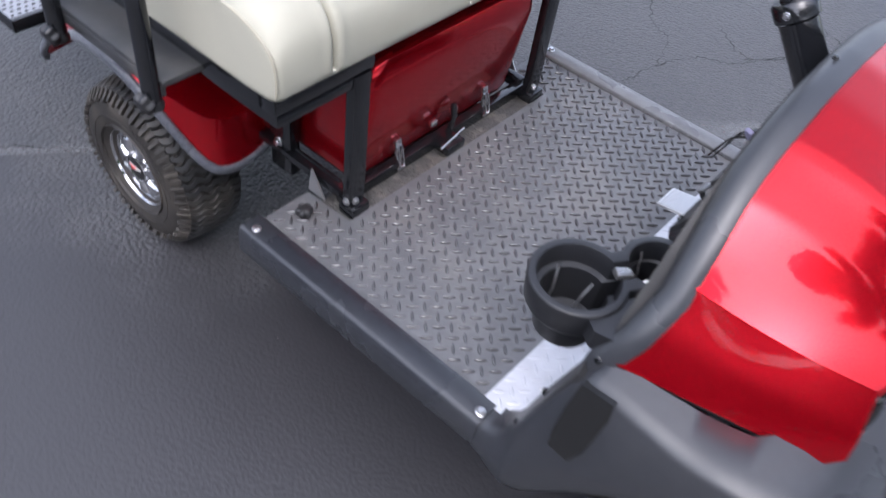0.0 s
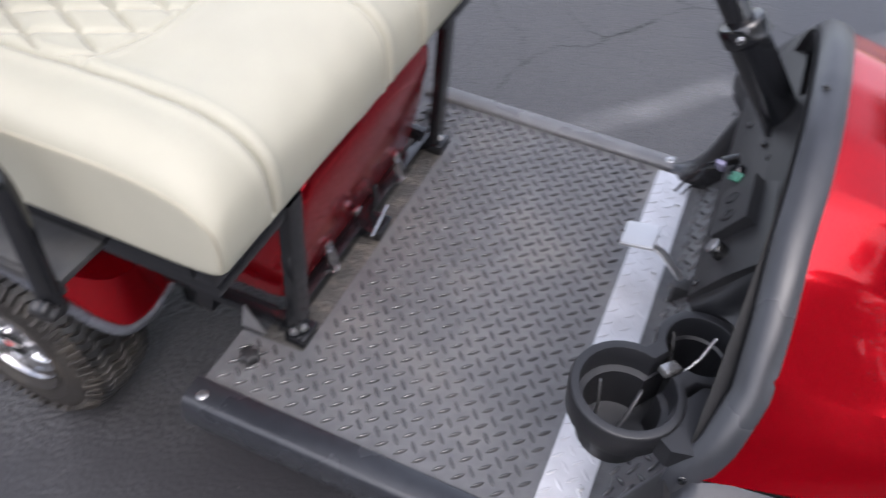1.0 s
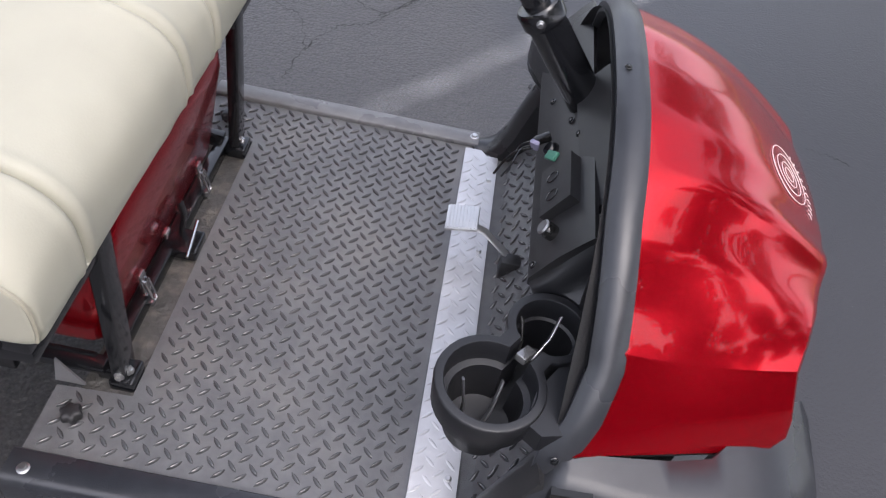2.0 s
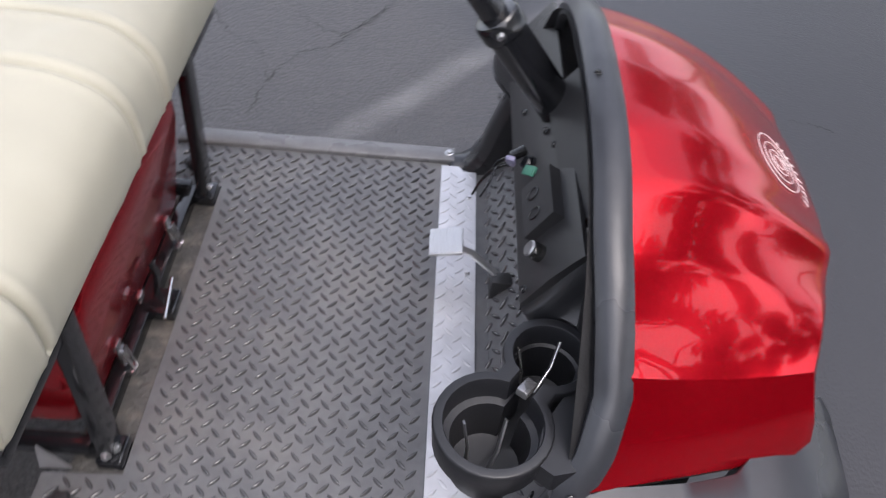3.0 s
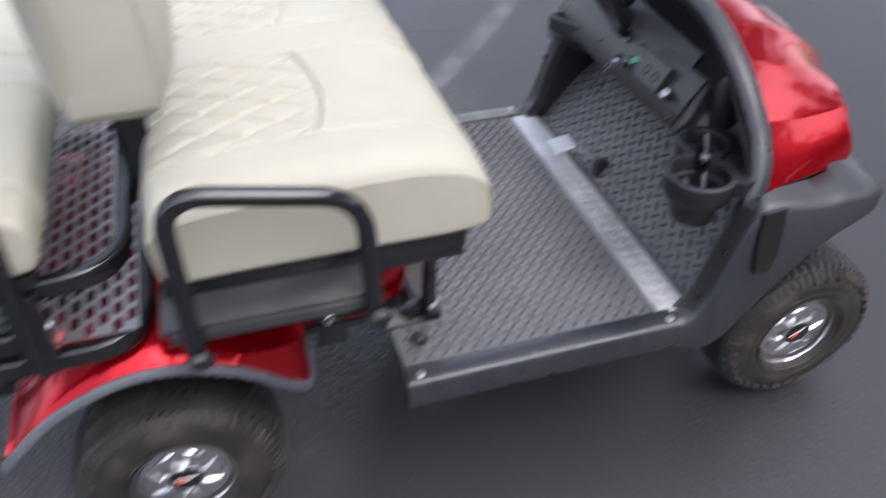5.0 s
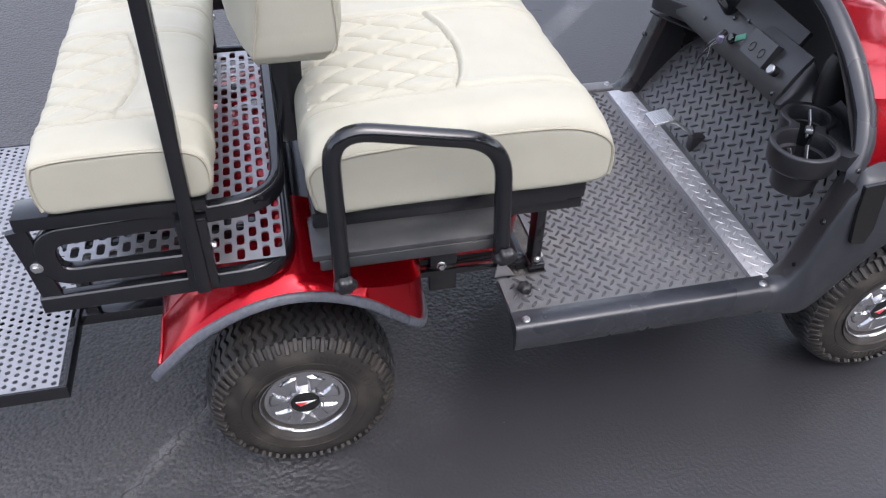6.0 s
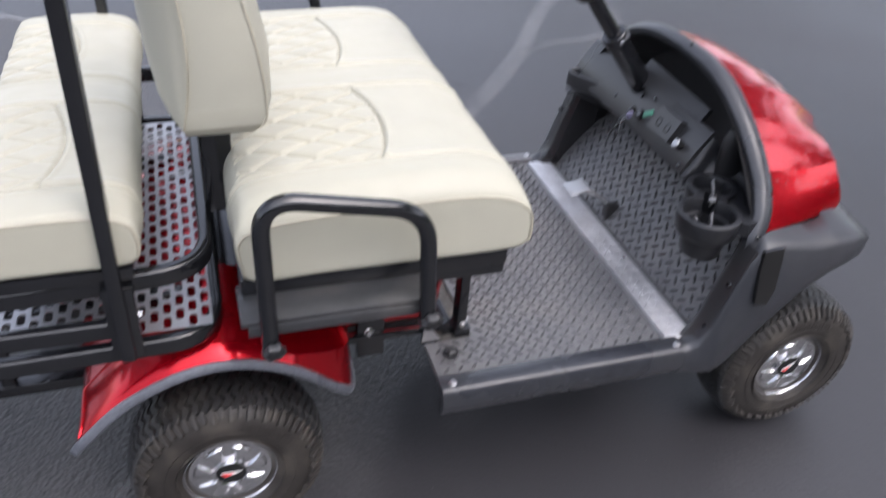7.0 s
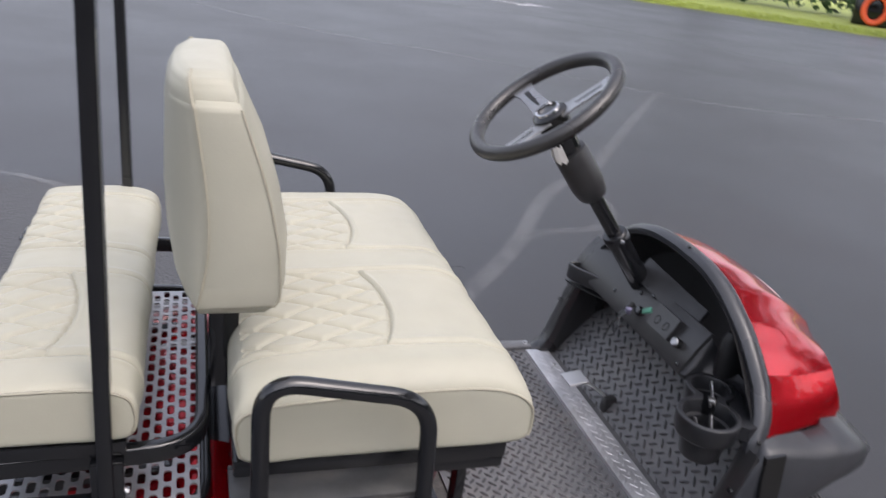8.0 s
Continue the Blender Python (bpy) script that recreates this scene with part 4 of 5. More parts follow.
slot = rrect(0.0132, 0.0295, 0.005, 2)
slot = [(0.0066, 0.0)] + slot[:6] + [(-0.0066, 0.0)] + slot[6:]
part("rack_floor", perforated(-0.365, 0.008, -0.40, 0.40, 0.549, 0.0205, 0.0385, slot, 0.003, True), GALV, cart, "bright perforated steel rack floor with slots", smooth=False)
hole = circle(0.0048, 10)
foot = part("rear_footplate", perforated(-0.86, -0.405, -0.396, 0.43, 0.318, 0.0165, 0.0165, hole, 0.002, True), GALV, cart, "perforated bright steel rear footplate", smooth=False)
for a, b in (((-0.405, -0.40, 0.29), (-0.40, 0.435, 0.319)), ((-0.865, -0.401, 0.29), (-0.40, -0.396, 0.319)), ((-0.865, 0.43, 0.29), (-0.40, 0.435, 0.319)), ((-0.868, -0.40, 0.29), (-0.862, 0.435, 0.319))):
    part("edge_flange", boxed(a, b, 0.001), STEEL, foot)
for y in (-0.2, 0.2):
    part("footplate_arm", boxed((-0.55, y - 0.015, 0.285), (-0.2, y + 0.015, 0.31), 0.003), STEEL, cart)
    part("hanger", boxed((-0.39, y - 0.012, 0.30), (-0.365, y + 0.012, 0.53), 0.003), STEEL, cart)

# cowl, hood and front fenders ------------------------------------------------
ARCH = [(0.0, 0.832), (0.10, 0.826), (0.185, 0.803), (0.255, 0.762), (0.305, 0.715), (0.345, 0.668), (0.385, 0.618), (0.408, 0.57), (0.415, 0.52)]
half = catmull([(0, y, z) for y, z in ARCH], 6)
arch = [Vector((0, -p.y, p.z)) for p in half[::-1]] + half[1:]
TX0, TX1 = 1.050, 1.084


def trim_shift(z):
    """The arch bows forward at the shoulder and back at its feet."""
    return float(np.interp(z, (0.52, 0.575, 0.62, 0.668, 0.72, 0.78, 0.84), (-0.02, -0.017, 0.002, 0.013, 0.008, 0.0, 0.0)))


rings = []
for i, p in enumerate(arch):
    t = (arch[min(i + 1, len(arch) - 1)] - arch[max(i - 1, 0)]).normalized()
    n = Vector((0, -t.z, t.y))
    if n.z < 0 or (abs(n.z) < 0.2 and n.y * p.y < 0):
        n = -n
    sec = [(TX1 + 0.004, -0.012), (TX1 + 0.004, -0.001), (TX1 - 0.004, 0.003), (0.5 * (TX0 + TX1), 0.005), (TX0 + 0.008, 0.002), (TX0, -0.006), (TX0 + 0.001, -0.02), (TX0 + 0.012, -0.024), (TX0 + 0.014, -0.014)]
    rings.append([p + Vector((x + trim_shift(p.z), 0, 0)) + n * d for x, d in sec])
cowl = part("cowl_trim", lofted(rings), TRIM, cart, "dark grey plastic trim arch round the dash")
bolt((1.061, -0.034, 0.8355), (0, 0, 1), 0.0035, cowl, BLACK, "screw")
for y in (-0.407, 0.407):
    bolt((1.05, y * 1.012, 0.583), (0, y, 0.25), 0.0035, cowl, STEEL, "screw")
# hollow behind the trim, its deep shade put into the near-black colour
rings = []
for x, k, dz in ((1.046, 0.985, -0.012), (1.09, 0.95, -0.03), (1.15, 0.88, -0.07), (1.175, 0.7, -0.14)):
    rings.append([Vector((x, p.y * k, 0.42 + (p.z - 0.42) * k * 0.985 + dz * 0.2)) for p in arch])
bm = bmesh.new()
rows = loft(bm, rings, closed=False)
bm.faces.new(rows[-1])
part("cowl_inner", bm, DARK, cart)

# hood: v runs from the centre (0) over the shoulder crease (0.8) to the lower edge (1); u from the trim to the nose
H0 = [(0.0, 1.085, 0.0, 0.829), (0.14, 1.085, 0.09, 0.823), (0.3, 1.086, 0.18, 0.80), (0.5, 1.088, 0.25, 0.762), (0.66, 1.093, 0.294, 0.723), (0.8, 1.096, 0.332, 0.685), (0.9, 1.083, 0.369, 0.636), (1.0, 1.068, 0.405, 0.586)]
H1 = [(0.0, 1.366, 0.0, 0.680), (0.14, 1.362, 0.07, 0.682), (0.3, 1.352, 0.135, 0.682), (0.5, 1.334, 0.20, 0.676), (0.66, 1.316, 0.25, 0.671), (0.8, 1.299, 0.292, 0.664), (0.9, 1.311, 0.318, 0.615), (0.95, 1.313, 0.327, 0.593), (1.0, 1.291, 0.341, 0.571)]


def along(tab, v):
    for a, b in zip(tab, tab[1:]):
        if v <= b[0] + 1e-9:
            t = (v - a[0]) / (b[0] - a[0])
            return Vector([p + (q - p) * t for p, q in zip(a[1:], b[1:])])
    return Vector(tab[-1][1:])


def hood_at(u, v):
    """A point of the hood for v from -1 (right) to 1 (left)."""
    s, w = (-1 if v < 0 else 1), abs(v)
    p = along(H0, w).lerp(along(H1, w), u)
    swell = math.sin(math.pi * min(1, u)) ** 0.9
    if w < 0.8:
        p.z += swell * (0.030 * (1 - (w / 0.8) ** 2) - 0.006 * (w / 0.8) ** 2 - 0.007 * math.exp(-((w - 0.64) / 0.14) ** 2))
        p.z += 0.010 * u * math.exp(-((w - 0.29) / 0.05) ** 2)
        p.z -= 0.004 * u * math.exp(-((w - 0.42) / 0.09) ** 2)
    else:
        p.z -= 0.0075 * swell * (1 - (w - 0.8) / 0.2)
    p.y *= s
    return p


vs = [-1 + 0.2 * k / 8 for k in range(8)] + [-0.8 + 1.6 * k / 64 for k in range(65)] + [0.8 + 0.2 * (k + 1) / 8 for k in range(8)]
bm = bmesh.new()
rings = [[hood_at(u / 40, v) for v in vs] for u in range(41)]
nose = [p + Vector((0.004, 0, -0.006)) for p in rings[-1]]
low = [Vector((p.x - 0.012, p.y * 0.985, min(p.z, 0.60) - 0.01 if abs(v) < 0.8 else p.z - 0.004)) for p, v in zip(rings[-1], vs)]
loft(bm, rings + [nose, low], closed=False)
hood = part("hood", bm, RED, cart, "glossy red hood with soft ridges", angle=30)
for i in (0, len(vs) - 1):
    part("hood_gasket", tube([r[i] + Vector((0, 0.006 if i == 0 else -0.006, -0.003)) for r in rings[::2]], 0.006, 8), BLACK, hood)
crease = {(u * len(vs) + i, (u + 1) * len(vs) + i) for u in range(40) for i in (8, 72)}
for e in hood.data.edges:
    if tuple(sorted(e.vertices)) in crease:
        e.use_edge_sharp = True
part("hood_seam", tube([p + Vector((0.003, 0, -0.004)) for p in low], 0.004, 8), BLACK, hood)
for s in (-1, 1):
    m = aim((1.305, s * 0.283, 0.620), (1.0, s * 0.45, 0.1))
    part("headlamp", lathed([(0.005, -0.01), (0.026, -0.008), (0.028, 0.004), (0.022, 0.011), (0.008, 0.014)], m @ Matrix.Diagonal((0.5, 1.1, 0.8, 1)), 24), BLACK, hood, "black oval headlamp")
# printed ornament: nested rings and plain bars for its lettering
emblem = bmesh.new()


def on_hood(a, b):
    q = hood_at(0.775 + b, -0.07 + a)
    return q + Vector((0.0006, 0, 0.0012))


for ra, rb in ((0.085, 0.115), (0.059, 0.082), (0.036, 0.052), (0.02, 0.03)):
    sweep(emblem, [on_hood(ra * math.cos(t), rb * math.sin(t)) for t in [k * math.pi / 18 for k in range(36)]], rrect(0.0011, 0.0008, 0.0003, 1), True, (0.4, 0, 1))
part("ring_print", emblem, WHITE, hood, "white nested ring ornament")
emblem = bmesh.new()
for k in range(10):
    t = -0.5 + 0.19 * k
    c, sn = math.cos(t), math.sin(t)
    sweep(emblem, [on_hood(-0.02 + 0.115 * sn, 0.130 * c), on_hood(-0.02 + 0.122 * sn + 0.006, 0.145 * c), on_hood(-0.02 + 0.13 * sn, 0.160 * c)], rrect(0.0017, 0.0008, 0.0003, 1), False, (0.4, 0, 1))
part("letter_bars", emblem, WHITE, hood, "row of white bars")

# front fenders: (x, inner y, inner z, outer y, outer z, low y, low z) for the right side
FEN = [(0.930, -0.378, 0.330, -0.430, 0.329, -0.4415, 0.27), (0.950, -0.385, 0.334, -0.432, 0.332, -0.444, 0.268), (0.968, -0.392, 0.350, -0.434, 0.345, -0.449, 0.267), (0.985, -0.396, 0.385, -0.434, 0.378, -0.454, 0.268),
       (1.000, -0.397, 0.435, -0.434, 0.428, -0.459, 0.272), (1.018, -0.397, 0.49, -0.432, 0.484, -0.458, 0.28), (1.036, -0.397, 0.54, -0.430, 0.536, -0.457, 0.295), (1.058, -0.396, 0.574, -0.430, 0.562, -0.457, 0.325),
       (1.09, -0.393, 0.575, -0.432, 0.562, -0.457, 0.37), (1.13, -0.387, 0.573, -0.435, 0.559, -0.456, 0.415), (1.18, -0.378, 0.57, -0.436, 0.554, -0.452, 0.462), (1.23, -0.365, 0.568, -0.434, 0.553, -0.447, 0.49),
       (1.28, -0.310, 0.566, -0.427, 0.543, -0.438, 0.502), (1.32, -0.275, 0.556, -0.415, 0.532, -0.423, 0.503), (1.352, -0.25, 0.538, -0.395, 0.521, -0.40, 0.499), (1.372, -0.235, 0.527, -0.37, 0.512, -0.374, 0.497), (1.380, -0.255, 0.52, -0.35, 0.505, -0.353, 0.496)]
fen = []
for a, b in zip(FEN, FEN[1:]):
    fen += [[p + (q - p) * s / 3 for p, q in zip(a, b)] for s in range(3)]
fen.append(list(FEN[-1]))
for side in (-1, 1):
    rings = []
    for x, yi, zi, yo, zo, yl, zl in fen:
        rise = 0.010 * min(1.0, max(0.0, (x - 1.03) / 0.03)) + 0.010 * min(1.0, max(0.0, (x - 1.2) / 0.1))
        zi, zo = zi + rise, zo + rise
        sec = [(yi + 0.012, zi - 0.05), (yi + 0.001, zi - 0.01), (yi - 0.004, zi), (yi * 0.3 + yo * 0.7, zo + (zi - zo) * 0.3 + 0.001), (yo, zo), (yo - 0.007, zo - 0.012), (yl + 0.002, zl * 0.55 + zo * 0.45), (yl, zl + 0.012), (yl + 0.004, zl), (yl + 0.014, zl + 0.002),
               (yl + 0.018, zl * 0.6 + zo * 0.4), (yo + 0.02, zo - 0.03)]
        rings.append([Vector(q) for q in sided([(x, y, z) for y, z in sec], side)])
    fend = part("front_fender", lofted(rings), TRIM, cart, "dark grey moulded front fender", angle=80)
    vent = [(1.052, -0.4375, 0.566), (1.096, -0.438, 0.570), (1.098, -0.4415, 0.54), (1.090, -0.4555, 0.48), (1.078, -0.4590, 0.448), (1.048, -0.4595, 0.452), (1.046, -0.456, 0.48), (1.047, -0.447, 0.52)]
    bm = bmesh.new()
    loft(bm, [sided([(x, y + o, z) for x, y, z in vent], side) for o in (0.006, -0.0035)])
    part("side_vent", bm, BLACK, fend, "black side vent", smooth=False)
    # upright inner panel facing the floor
    rings = []
    for x, z in ((0.955, 0.332), (0.972, 0.35), (0.986, 0.385), (0.999, 0.435), (1.016, 0.49), (1.032, 0.54), (1.038, 0.562)):
        rings.append(sided([(x + 0.012, -0.374, z - 0.004), (x - 0.001, -0.385, z), (x - 0.004, -0.398, z + 0.003), (x + 0.002, -0.430, z + 0.002), (x + 0.02, -0.432, z - 0.03), (x + 0.03, -0.376, z - 0.03)], side))
    panel = part("pillar_panel", lofted(rings), PLASTIC, cart, "black plastic pillar panel with screws")
    for p, d in (((0.984, -0.418, 0.373), (-1, -0.3, 0.5)), ((1.008, -0.42, 0.478), (-1, -0.3, 0.3))):
        bolt(sided([p], side)[0], sided([d], side)[0], 0.005, panel, STEEL, "screw")
    part("inner_wall", lofted([sided([(x, y, z) for x, z in ((0.985, 0.325), (1.035, 0.555), (1.09, 0.558), (1.17, 0.54), (1.17, 0.325))], side) for y in (-0.392, -0.381)]), PLASTIC, cart)
part("bumper", lofted([[Vector((x + dx, y, z)) for dx, z in ((-0.05, 0.545), (0.0, 0.53), (0.008, 0.50), (0.0, 0.44), (-0.05, 0.42))] for x, y in ((1.335, -0.30), (1.372, -0.26), (1.385, -0.1), (1.385, 0.1), (1.372, 0.26), (1.335, 0.30))]), TRIM, cart, "dark grey front bumper")
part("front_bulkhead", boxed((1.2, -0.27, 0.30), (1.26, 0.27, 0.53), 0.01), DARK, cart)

# dash ---------------------------------------------------------------------------
sec = [(1.012, 0.592), (1.004, 0.598), (1.003, 0.608), (1.030, 0.655), (1.052, 0.685), (1.062, 0.697), (1.068, 0.694), (1.058, 0.675), (1.03, 0.63), (1.02, 0.60)]
dash = part("dash_panel", lofted([[(x, y, z) for x, z in sec] for y in (-0.182, -0.178, 0.20, 0.36, 0.375)]), PLASTIC, cart, "black plastic dash panel")
# sloped lid above it
u, v = Vector((1.086 - 1.069, -0.237, -0.024)).normalized(), Vector((-0.034, 0, -0.05)).normalized()
base = Vector((1.071, 0.121, 0.742))
nn = u.cross(v).normalized()
if nn.z < 0:
    nn = -nn
lid = bmesh.new()
loft(lid, [[base + u * a + v * b + nn * h for a, b in ((0, 0), (0.24, 0), (0.24, 0.055), (0.21, 0.06), (0, 0.06))] for h in (-0.012, 0.0)])
part("fuse_lid", lid, PLASTIC, dash, "matt black lid plate", smooth=False)
slope = Vector((0.027, 0, 0.047)).normalized()
fn = Vector((-slope.z, 0, slope.x))


def on_dash(y, s, h=0.0):
    return Vector((1.003, y, 0.608)) + slope * s + fn * h


gauge = bmesh.new()
loft(gauge, [[on_dash(y, s, h) for y, s in ((-0.105, 0.03), (-0.105, 0.085), (-0.018, 0.085), (-0.018, 0.03))] for h in (-0.004, 0.014)])
gauge_ob = part("switch_box", gauge, PLASTIC, dash, "black switch box", smooth=False)
for y in (-0.08, -0.045):
    part("ring_mark", tube([on_dash(y + 0.008 * math.cos(a), 0.052 + 0.010 * math.sin(a), 0.0148) for a in [k * math.pi / 10 for k in range(20)]], 0.0008, 5, True), STEEL, gauge_ob)
m = aim(on_dash(-0.133, 0.042, 0.0), fn)
part("knob", lathed([(0.011, -0.002), (0.011, 0.010), (0.009, 0.014)], m, 20), BLACK, dash)
part("knob_ring", lathed([(0.0085, 0.014), (0.0105, 0.017), (0.0085, 0.019), (0.004, 0.0185)], m, 20), SATIN, dash, "dull metal ring of the charging socket")
m = aim(on_dash(0.037, 0.035, 0.0), fn)
key = part("ignition_lock", lathed([(0.012, -0.001), (0.012, 0.006), (0.009, 0.011)], m, 18), STEEL, dash)
part("key_fob", boxed((-0.007, -0.012, -0.004), (0.007, 0.012, 0.004), 0.003, m=aim(on_dash(0.045, 0.02, 0.022), (0.3, 1, 0.6))), LILAC, key, "lilac key fob")
part("key_fob", boxed((-0.006, -0.006, -0.012), (0.006, 0.006, 0.012), 0.003, m=aim(on_dash(0.056, 0.03, 0.016), (1, 0.2, 0.6))), BLACK, key)
part("lanyard", tube(catmull([on_dash(0.046, 0.015, 0.02), on_dash(0.05, -0.01, 0.03), on_dash(0.056, -0.04, 0.028), on_dash(0.052, -0.065, 0.025)], 5), 0.002, 6), BLACK, key)
for dy, ln in ((-0.006, 0.05), (0.004, 0.04)):
    part("key", tube(catmull([on_dash(0.05 + dy, 0.018, 0.024), on_dash(0.053 + dy, 0.0, 0.03), on_dash(0.048 + dy * 2, -ln * 0.5, 0.026), on_dash(0.054 + dy * 3, -ln, 0.022)], 5), 0.0014, 6), STEEL, key, "thin dark chain")
part("tag", boxed((-0.014, -0.007, -0.003), (0.014, 0.007, 0.003), 0.002, m=aim(on_dash(0.0, 0.05, 0.016), fn) @ pose(0, 0, 0, 0, 0, 40)), GREEN, dash, "green plastic tag")
for y, s in ((0.16, 0.03), (0.075, 0.07), (-0.165, 0.008), (0.03, 0.085)):
    bolt(on_dash(y, s), fn, 0.004, dash, STEEL, "screw")
# loop-shaped pocket at the left end
c = [Vector(p) for p in ((0.982, 0.362, 0.602), (0.986, 0.335, 0.602), (1.046, 0.168, 0.614), (1.068, 0.176, 0.620), (1.02, 0.36, 0.606))]
bm = bmesh.new()
sweep(bm, fillet(c, 0.02, 5, True), rrect(0.009, 0.042, 0.003), True, (0, 0, 1))
part("pocket", bm, PLASTIC, cart, "black oval dash pocket")
# bottom of the pocket, darkened by colour in place of shade
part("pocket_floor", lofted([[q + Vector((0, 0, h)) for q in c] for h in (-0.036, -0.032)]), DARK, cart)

# cup holder -----------------------------------------------------------------------
CL, CS = Vector((0.970, -0.347, 0.612)), Vector((1.033, -0.257, 0.613))


def figure_eight(r1, r2, neck, z, k=26):
    """Outline of two joined circles round CL and CS."""
    d = Vector((CS.x - CL.x, CS.y - CL.y, 0)).normalized()
    e = Vector((-d.y, d.x, 0))
    out = []
    for c, r, sgn in ((CL, r1, 1), (CS, r2, -1)):
        f = math.asin(min(0.98, neck / r))
        for i in range(k + 1):
            a = f + (2 * math.pi - 2 * f) * i / k
            out.append(Vector((c.x, c.y, c.z + z)) + d * (sgn * r * math.cos(a)) + e * (sgn * r * math.sin(a)))
    return out


cups = [(0.036, 0.030, 0.014, -0.096), (0.041, 0.034, 0.016, -0.090), (0.045, 0.038, 0.019, -0.048), (0.058, 0.046, 0.027, -0.044), (0.0615, 0.050, 0.031, -0.038), (0.0640, 0.0525, 0.033, -0.003), (0.0630, 0.0515, 0.032, 0.0005), (0.0615, 0.0505, 0.031, 0.0012),
        (0.0535, 0.0415, 0.0150, 0.0010), (0.0525, 0.0405, 0.0140, -0.0005), (0.0515, 0.0395, 0.0130, -0.030), (0.0435, 0.0355, 0.0105, -0.032), (0.0385, 0.0325, 0.0090, -0.086), (0.030, 0.025, 0.006, -0.088)]
bm = bmesh.new()
rows = loft(bm, [figure_eight(*q) for q in cups], caps=False)
bm.faces.new(rows[-1])
holder = part("cup_holder", bm, CUP, cart, "black plastic double cup holder", angle=50)
part("holder_bracket", lofted([[Vector(p) + Vector((0, 0, h)) for p in ((1.04, -0.18, 0.606), (1.10, -0.18, 0.612), (1.10, -0.355, 0.606), (1.06, -0.392, 0.606), (1.030, -0.400, 0.607), (1.012, -0.388, 0.608), (1.022, -0.345, 0.608), (1.052, -0.298, 0.608), (1.072, -0.25, 0.609), (1.062, -0.205, 0.608))] for h in (-0.03, 0.0)]), CUP, holder)
for i, (a, b) in enumerate((((0.945, -0.372, 0.55), (0.94, -0.345, 0.605)), ((0.965, -0.375, 0.54), (0.985, -0.335, 0.60)), ((1.006, -0.262, 0.545), (1.0, -0.245, 0.605)), ((1.018, -0.288, 0.585), (1.045, -0.24, 0.615)))):
    part("spring_clip", bar([a, tuple(0.5 * (p + q) + (0.004 if i == 0 else 0) for i, (p, q) in enumerate(zip(a, b))), b], 0.0078, 0.0024, (1, 0.2, 0), 0.0008), ZINC if i in (0, 3) else SATIN, holder, "bright spring clip")
part("clip_block", boxed((-0.012, -0.007, -0.006), (0.012, 0.007, 0.004), 0.002, m=pose(1.006, -0.302, 0.612, 0, 12, 55)), SATIN, holder, "grey metal clip plate")
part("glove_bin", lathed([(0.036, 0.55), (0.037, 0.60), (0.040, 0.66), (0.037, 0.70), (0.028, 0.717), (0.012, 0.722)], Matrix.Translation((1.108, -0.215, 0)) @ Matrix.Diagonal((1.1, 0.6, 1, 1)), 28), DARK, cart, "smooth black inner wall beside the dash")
# smooth deck that falls from the dash to the cup holder
near = catmull([(1.005, -0.178, 0.601), (1.012, -0.196, 0.604), (1.050, -0.203, 0.613), (1.083, -0.232, 0.614), (1.089, -0.262, 0.613), (1.080, -0.300, 0.611), (1.058, -0.335, 0.609)], 4)
far = catmull([(1.060, -0.178, 0.694), (1.070, -0.186, 0.680), (1.085, -0.195, 0.655), (1.105, -0.220, 0.635), (1.112, -0.262, 0.622), (1.100, -0.315, 0.612), (1.075, -0.375, 0.606)], 4)
rings = []
for p, q in zip(near, far):
    m1, m2 = p.lerp(q, 0.35) + Vector((0, 0, -0.004)), p.lerp(q, 0.7) + Vector((0, 0, -0.003))
    rings.append([p, m1, m2, q, q + Vector((0.006, 0, -0.012)), p + Vector((0.006, 0, -0.012))])
part("dash_deck", lofted(rings), CUP, cart, "smooth black deck between dash and cup holder")

# steering column and wheel ---------------------------------------------------------
P0, P1 = Vector((1.086, 0.113, 0.640)), Vector((0.738, 0.112, 1.083))
D = (P1 - P0).normalized()
m = aim(P0, D)
L = (P1 - P0).length
col = part("steering_column", lathed([(0.027, -0.02), (0.027, 0.188), (0.031, 0.192), (0.031, 0.214), (0.028, 0.218), (0.02, 0.219)], m, 28), STEEL, cart, "black steel steering column")
part("shaft", lathed([(0.018, 0.21), (0.018, 0.37)], m, 24), STEEL, col)
part("sleeve", lathed([(0.02, 0.335), (0.031, 0.338), (0.035, 0.347), (0.040, 0.375), (0.040, 0.462), (0.037, 0.471), (0.030, 0.472)], m, 28), PLASTIC, col, "black plastic column sleeve")
part("hub_neck", lathed([(0.028, 0.46), (0.029, 0.50), (0.034, 0.525), (0.034, 0.545), (0.02, 0.556)], m, 24), STEEL, col)
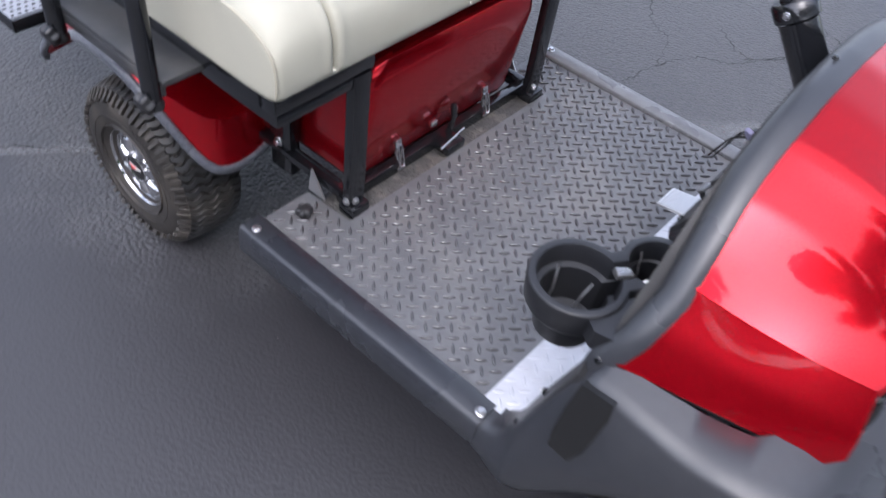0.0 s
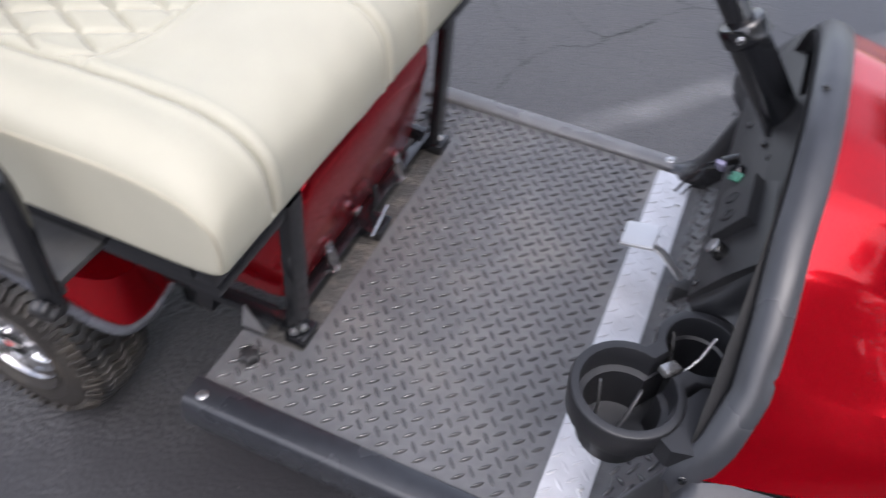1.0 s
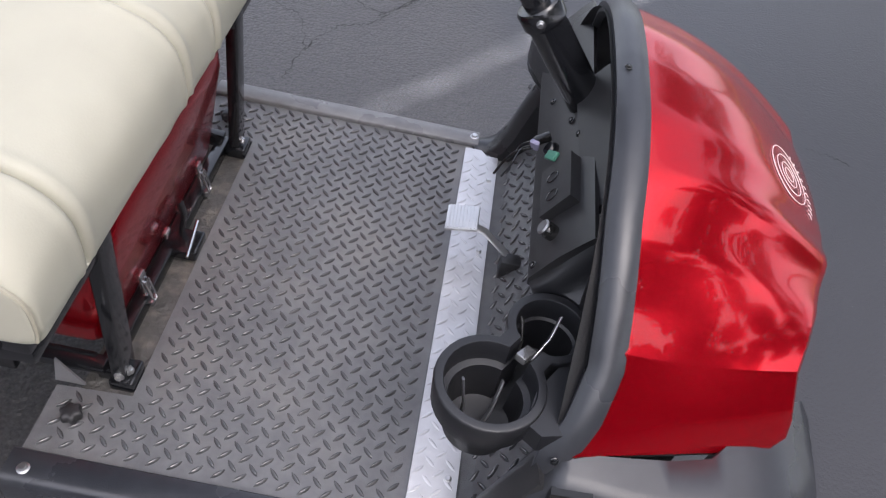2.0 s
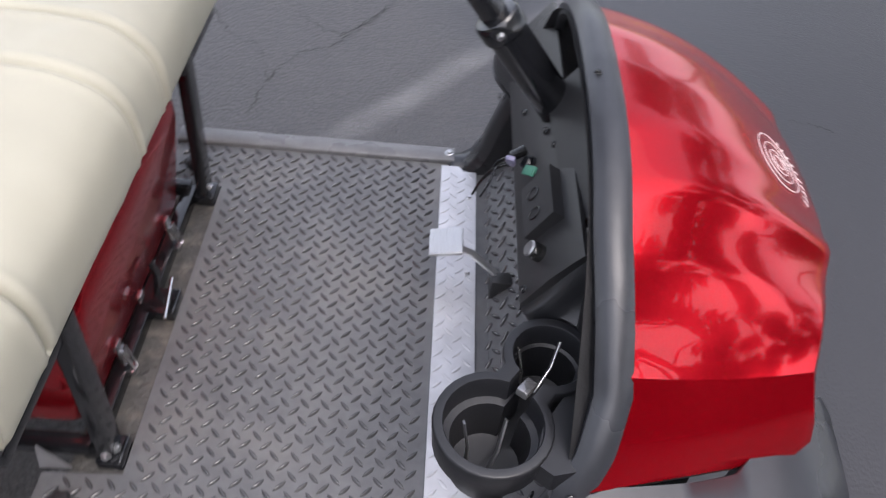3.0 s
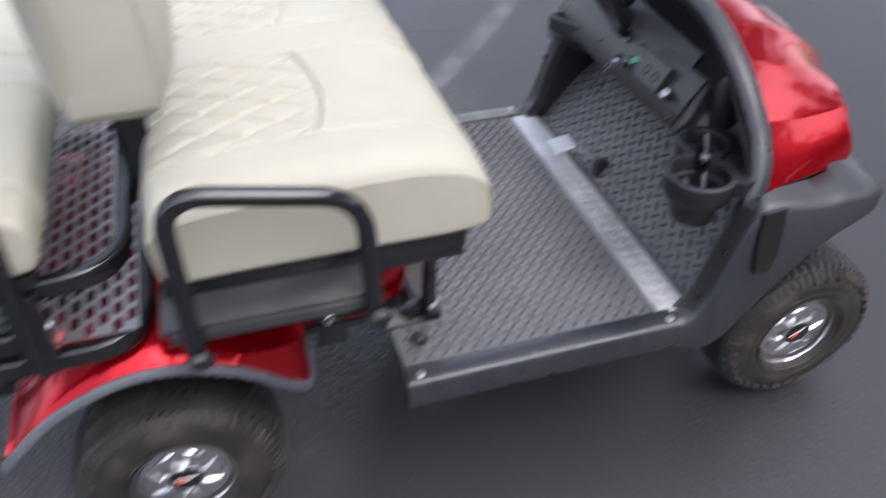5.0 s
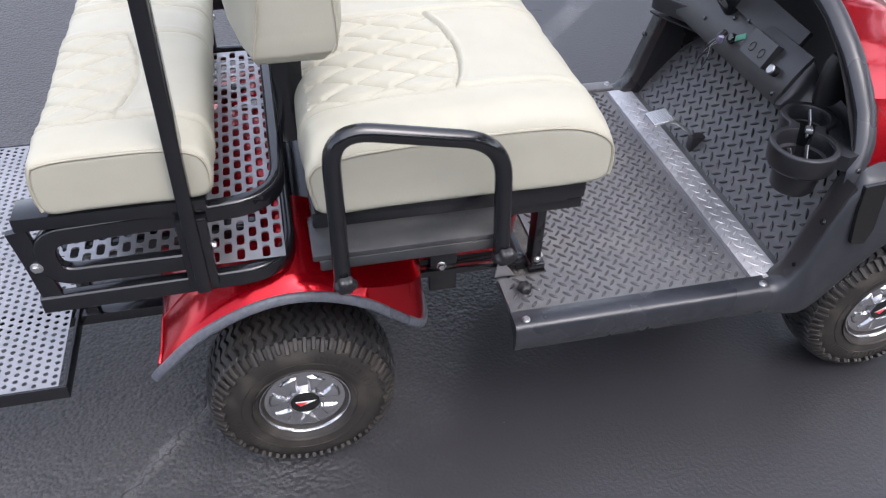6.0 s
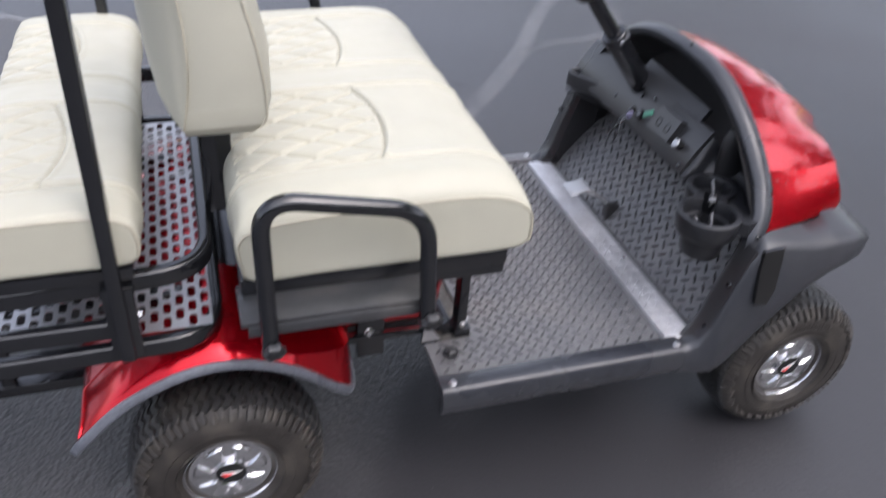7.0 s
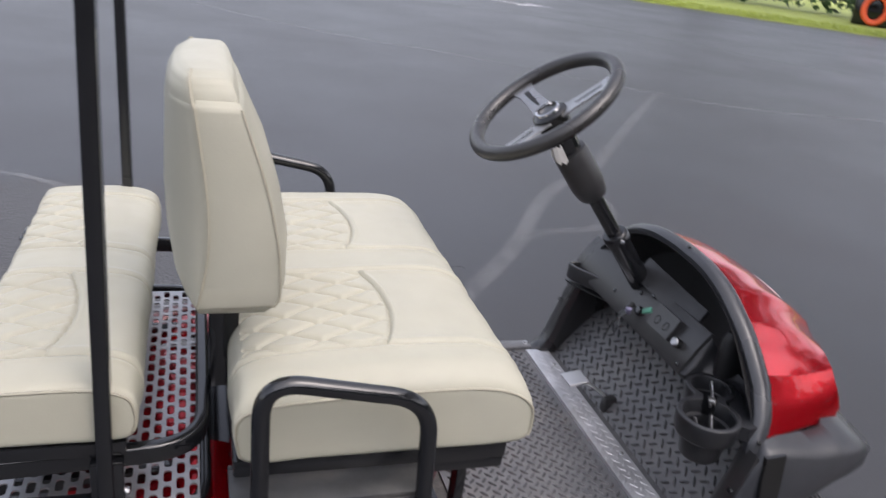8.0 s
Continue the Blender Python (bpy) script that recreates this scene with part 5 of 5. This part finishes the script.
for s in (-1, 1):
    bolt(P0 + D * 0.203 + Vector((0, s * 0.030, 0)), (0, s, 0), 0.0045, col, CHROME)
for a0, a1, h0, h1 in ((185, 262, 0.462, 0.497), (285, 330, 0.466, 0.505)):
    bm = bmesh.new()
    loft(bm, [[m @ Vector((r * math.cos(radians(a)), r * math.sin(radians(a)), h0 + (h1 - h0) * k + 0.004 * math.sin(a * 0.31 + k))) for a in [a0 + (a1 - a0) * i / 10 for i in range(11)]] for k, r in ((0, 0.0425), (0.35, 0.040), (1, 0.0325))], closed=False)
    part("torn_label", bm, WHITE, col, "torn white paper label")
sw = part("steering_wheel", lathed([(0.166 + 0.0165 * math.cos(a), L + 0.034 + 0.0165 * math.sin(a)) for a in [k * math.pi / 8 for k in range(16)]], m, 64, True), WHEELRIM, cart, "dark sports steering wheel with three spokes")
part("centre_boss", lathed([(0.036, L - 0.022), (0.041, L + 0.004), (0.039, L + 0.012), (0.030, L + 0.018), (0.01, L + 0.019)], m, 32), BLACK, sw)
part("badge", lathed([(0.0285, L + 0.0165), (0.0275, L + 0.0225), (0.0235, L + 0.0235), (0.0225, L + 0.0195)], m, 28, True), CHROME, sw, "silver ring badge")
ax = Vector((0, 1, 0)) - D * D.y
ax.normalize()
ay = D.cross(ax)
for a in (118, 238, 358):
    d = ax * math.cos(radians(a)) + ay * math.sin(radians(a))
    e = D.cross(d)
    rings = []
    for r, w, h in ((0.03, 0.026, 0.004), (0.07, 0.021, 0.012), (0.12, 0.019, 0.023), (0.156, 0.028, 0.031)):
        c = P0 + D * (L + h) + d * r
        rings.append([c + e * (w * sgn) + D * k for sgn, k in ((-1, -0.002), (1, -0.002), (1, 0.002), (-1, 0.002))])
    spoke = part("spoke", lofted(rings), SATIN, sw, "satin metal spoke with a dark slot")
    part("slot", lofted([[P0 + D * (L + h + 0.0022 + k * 0.0008) + d * r + e * (w * sgn) for k, sgn in ((0, -1), (0, 1), (1, 1), (1, -1))] for r, w, h in ((0.062, 0.002, 0.0103), (0.09, 0.005, 0.0164), (0.13, 0.0055, 0.0246))]), BLACK, spoke)
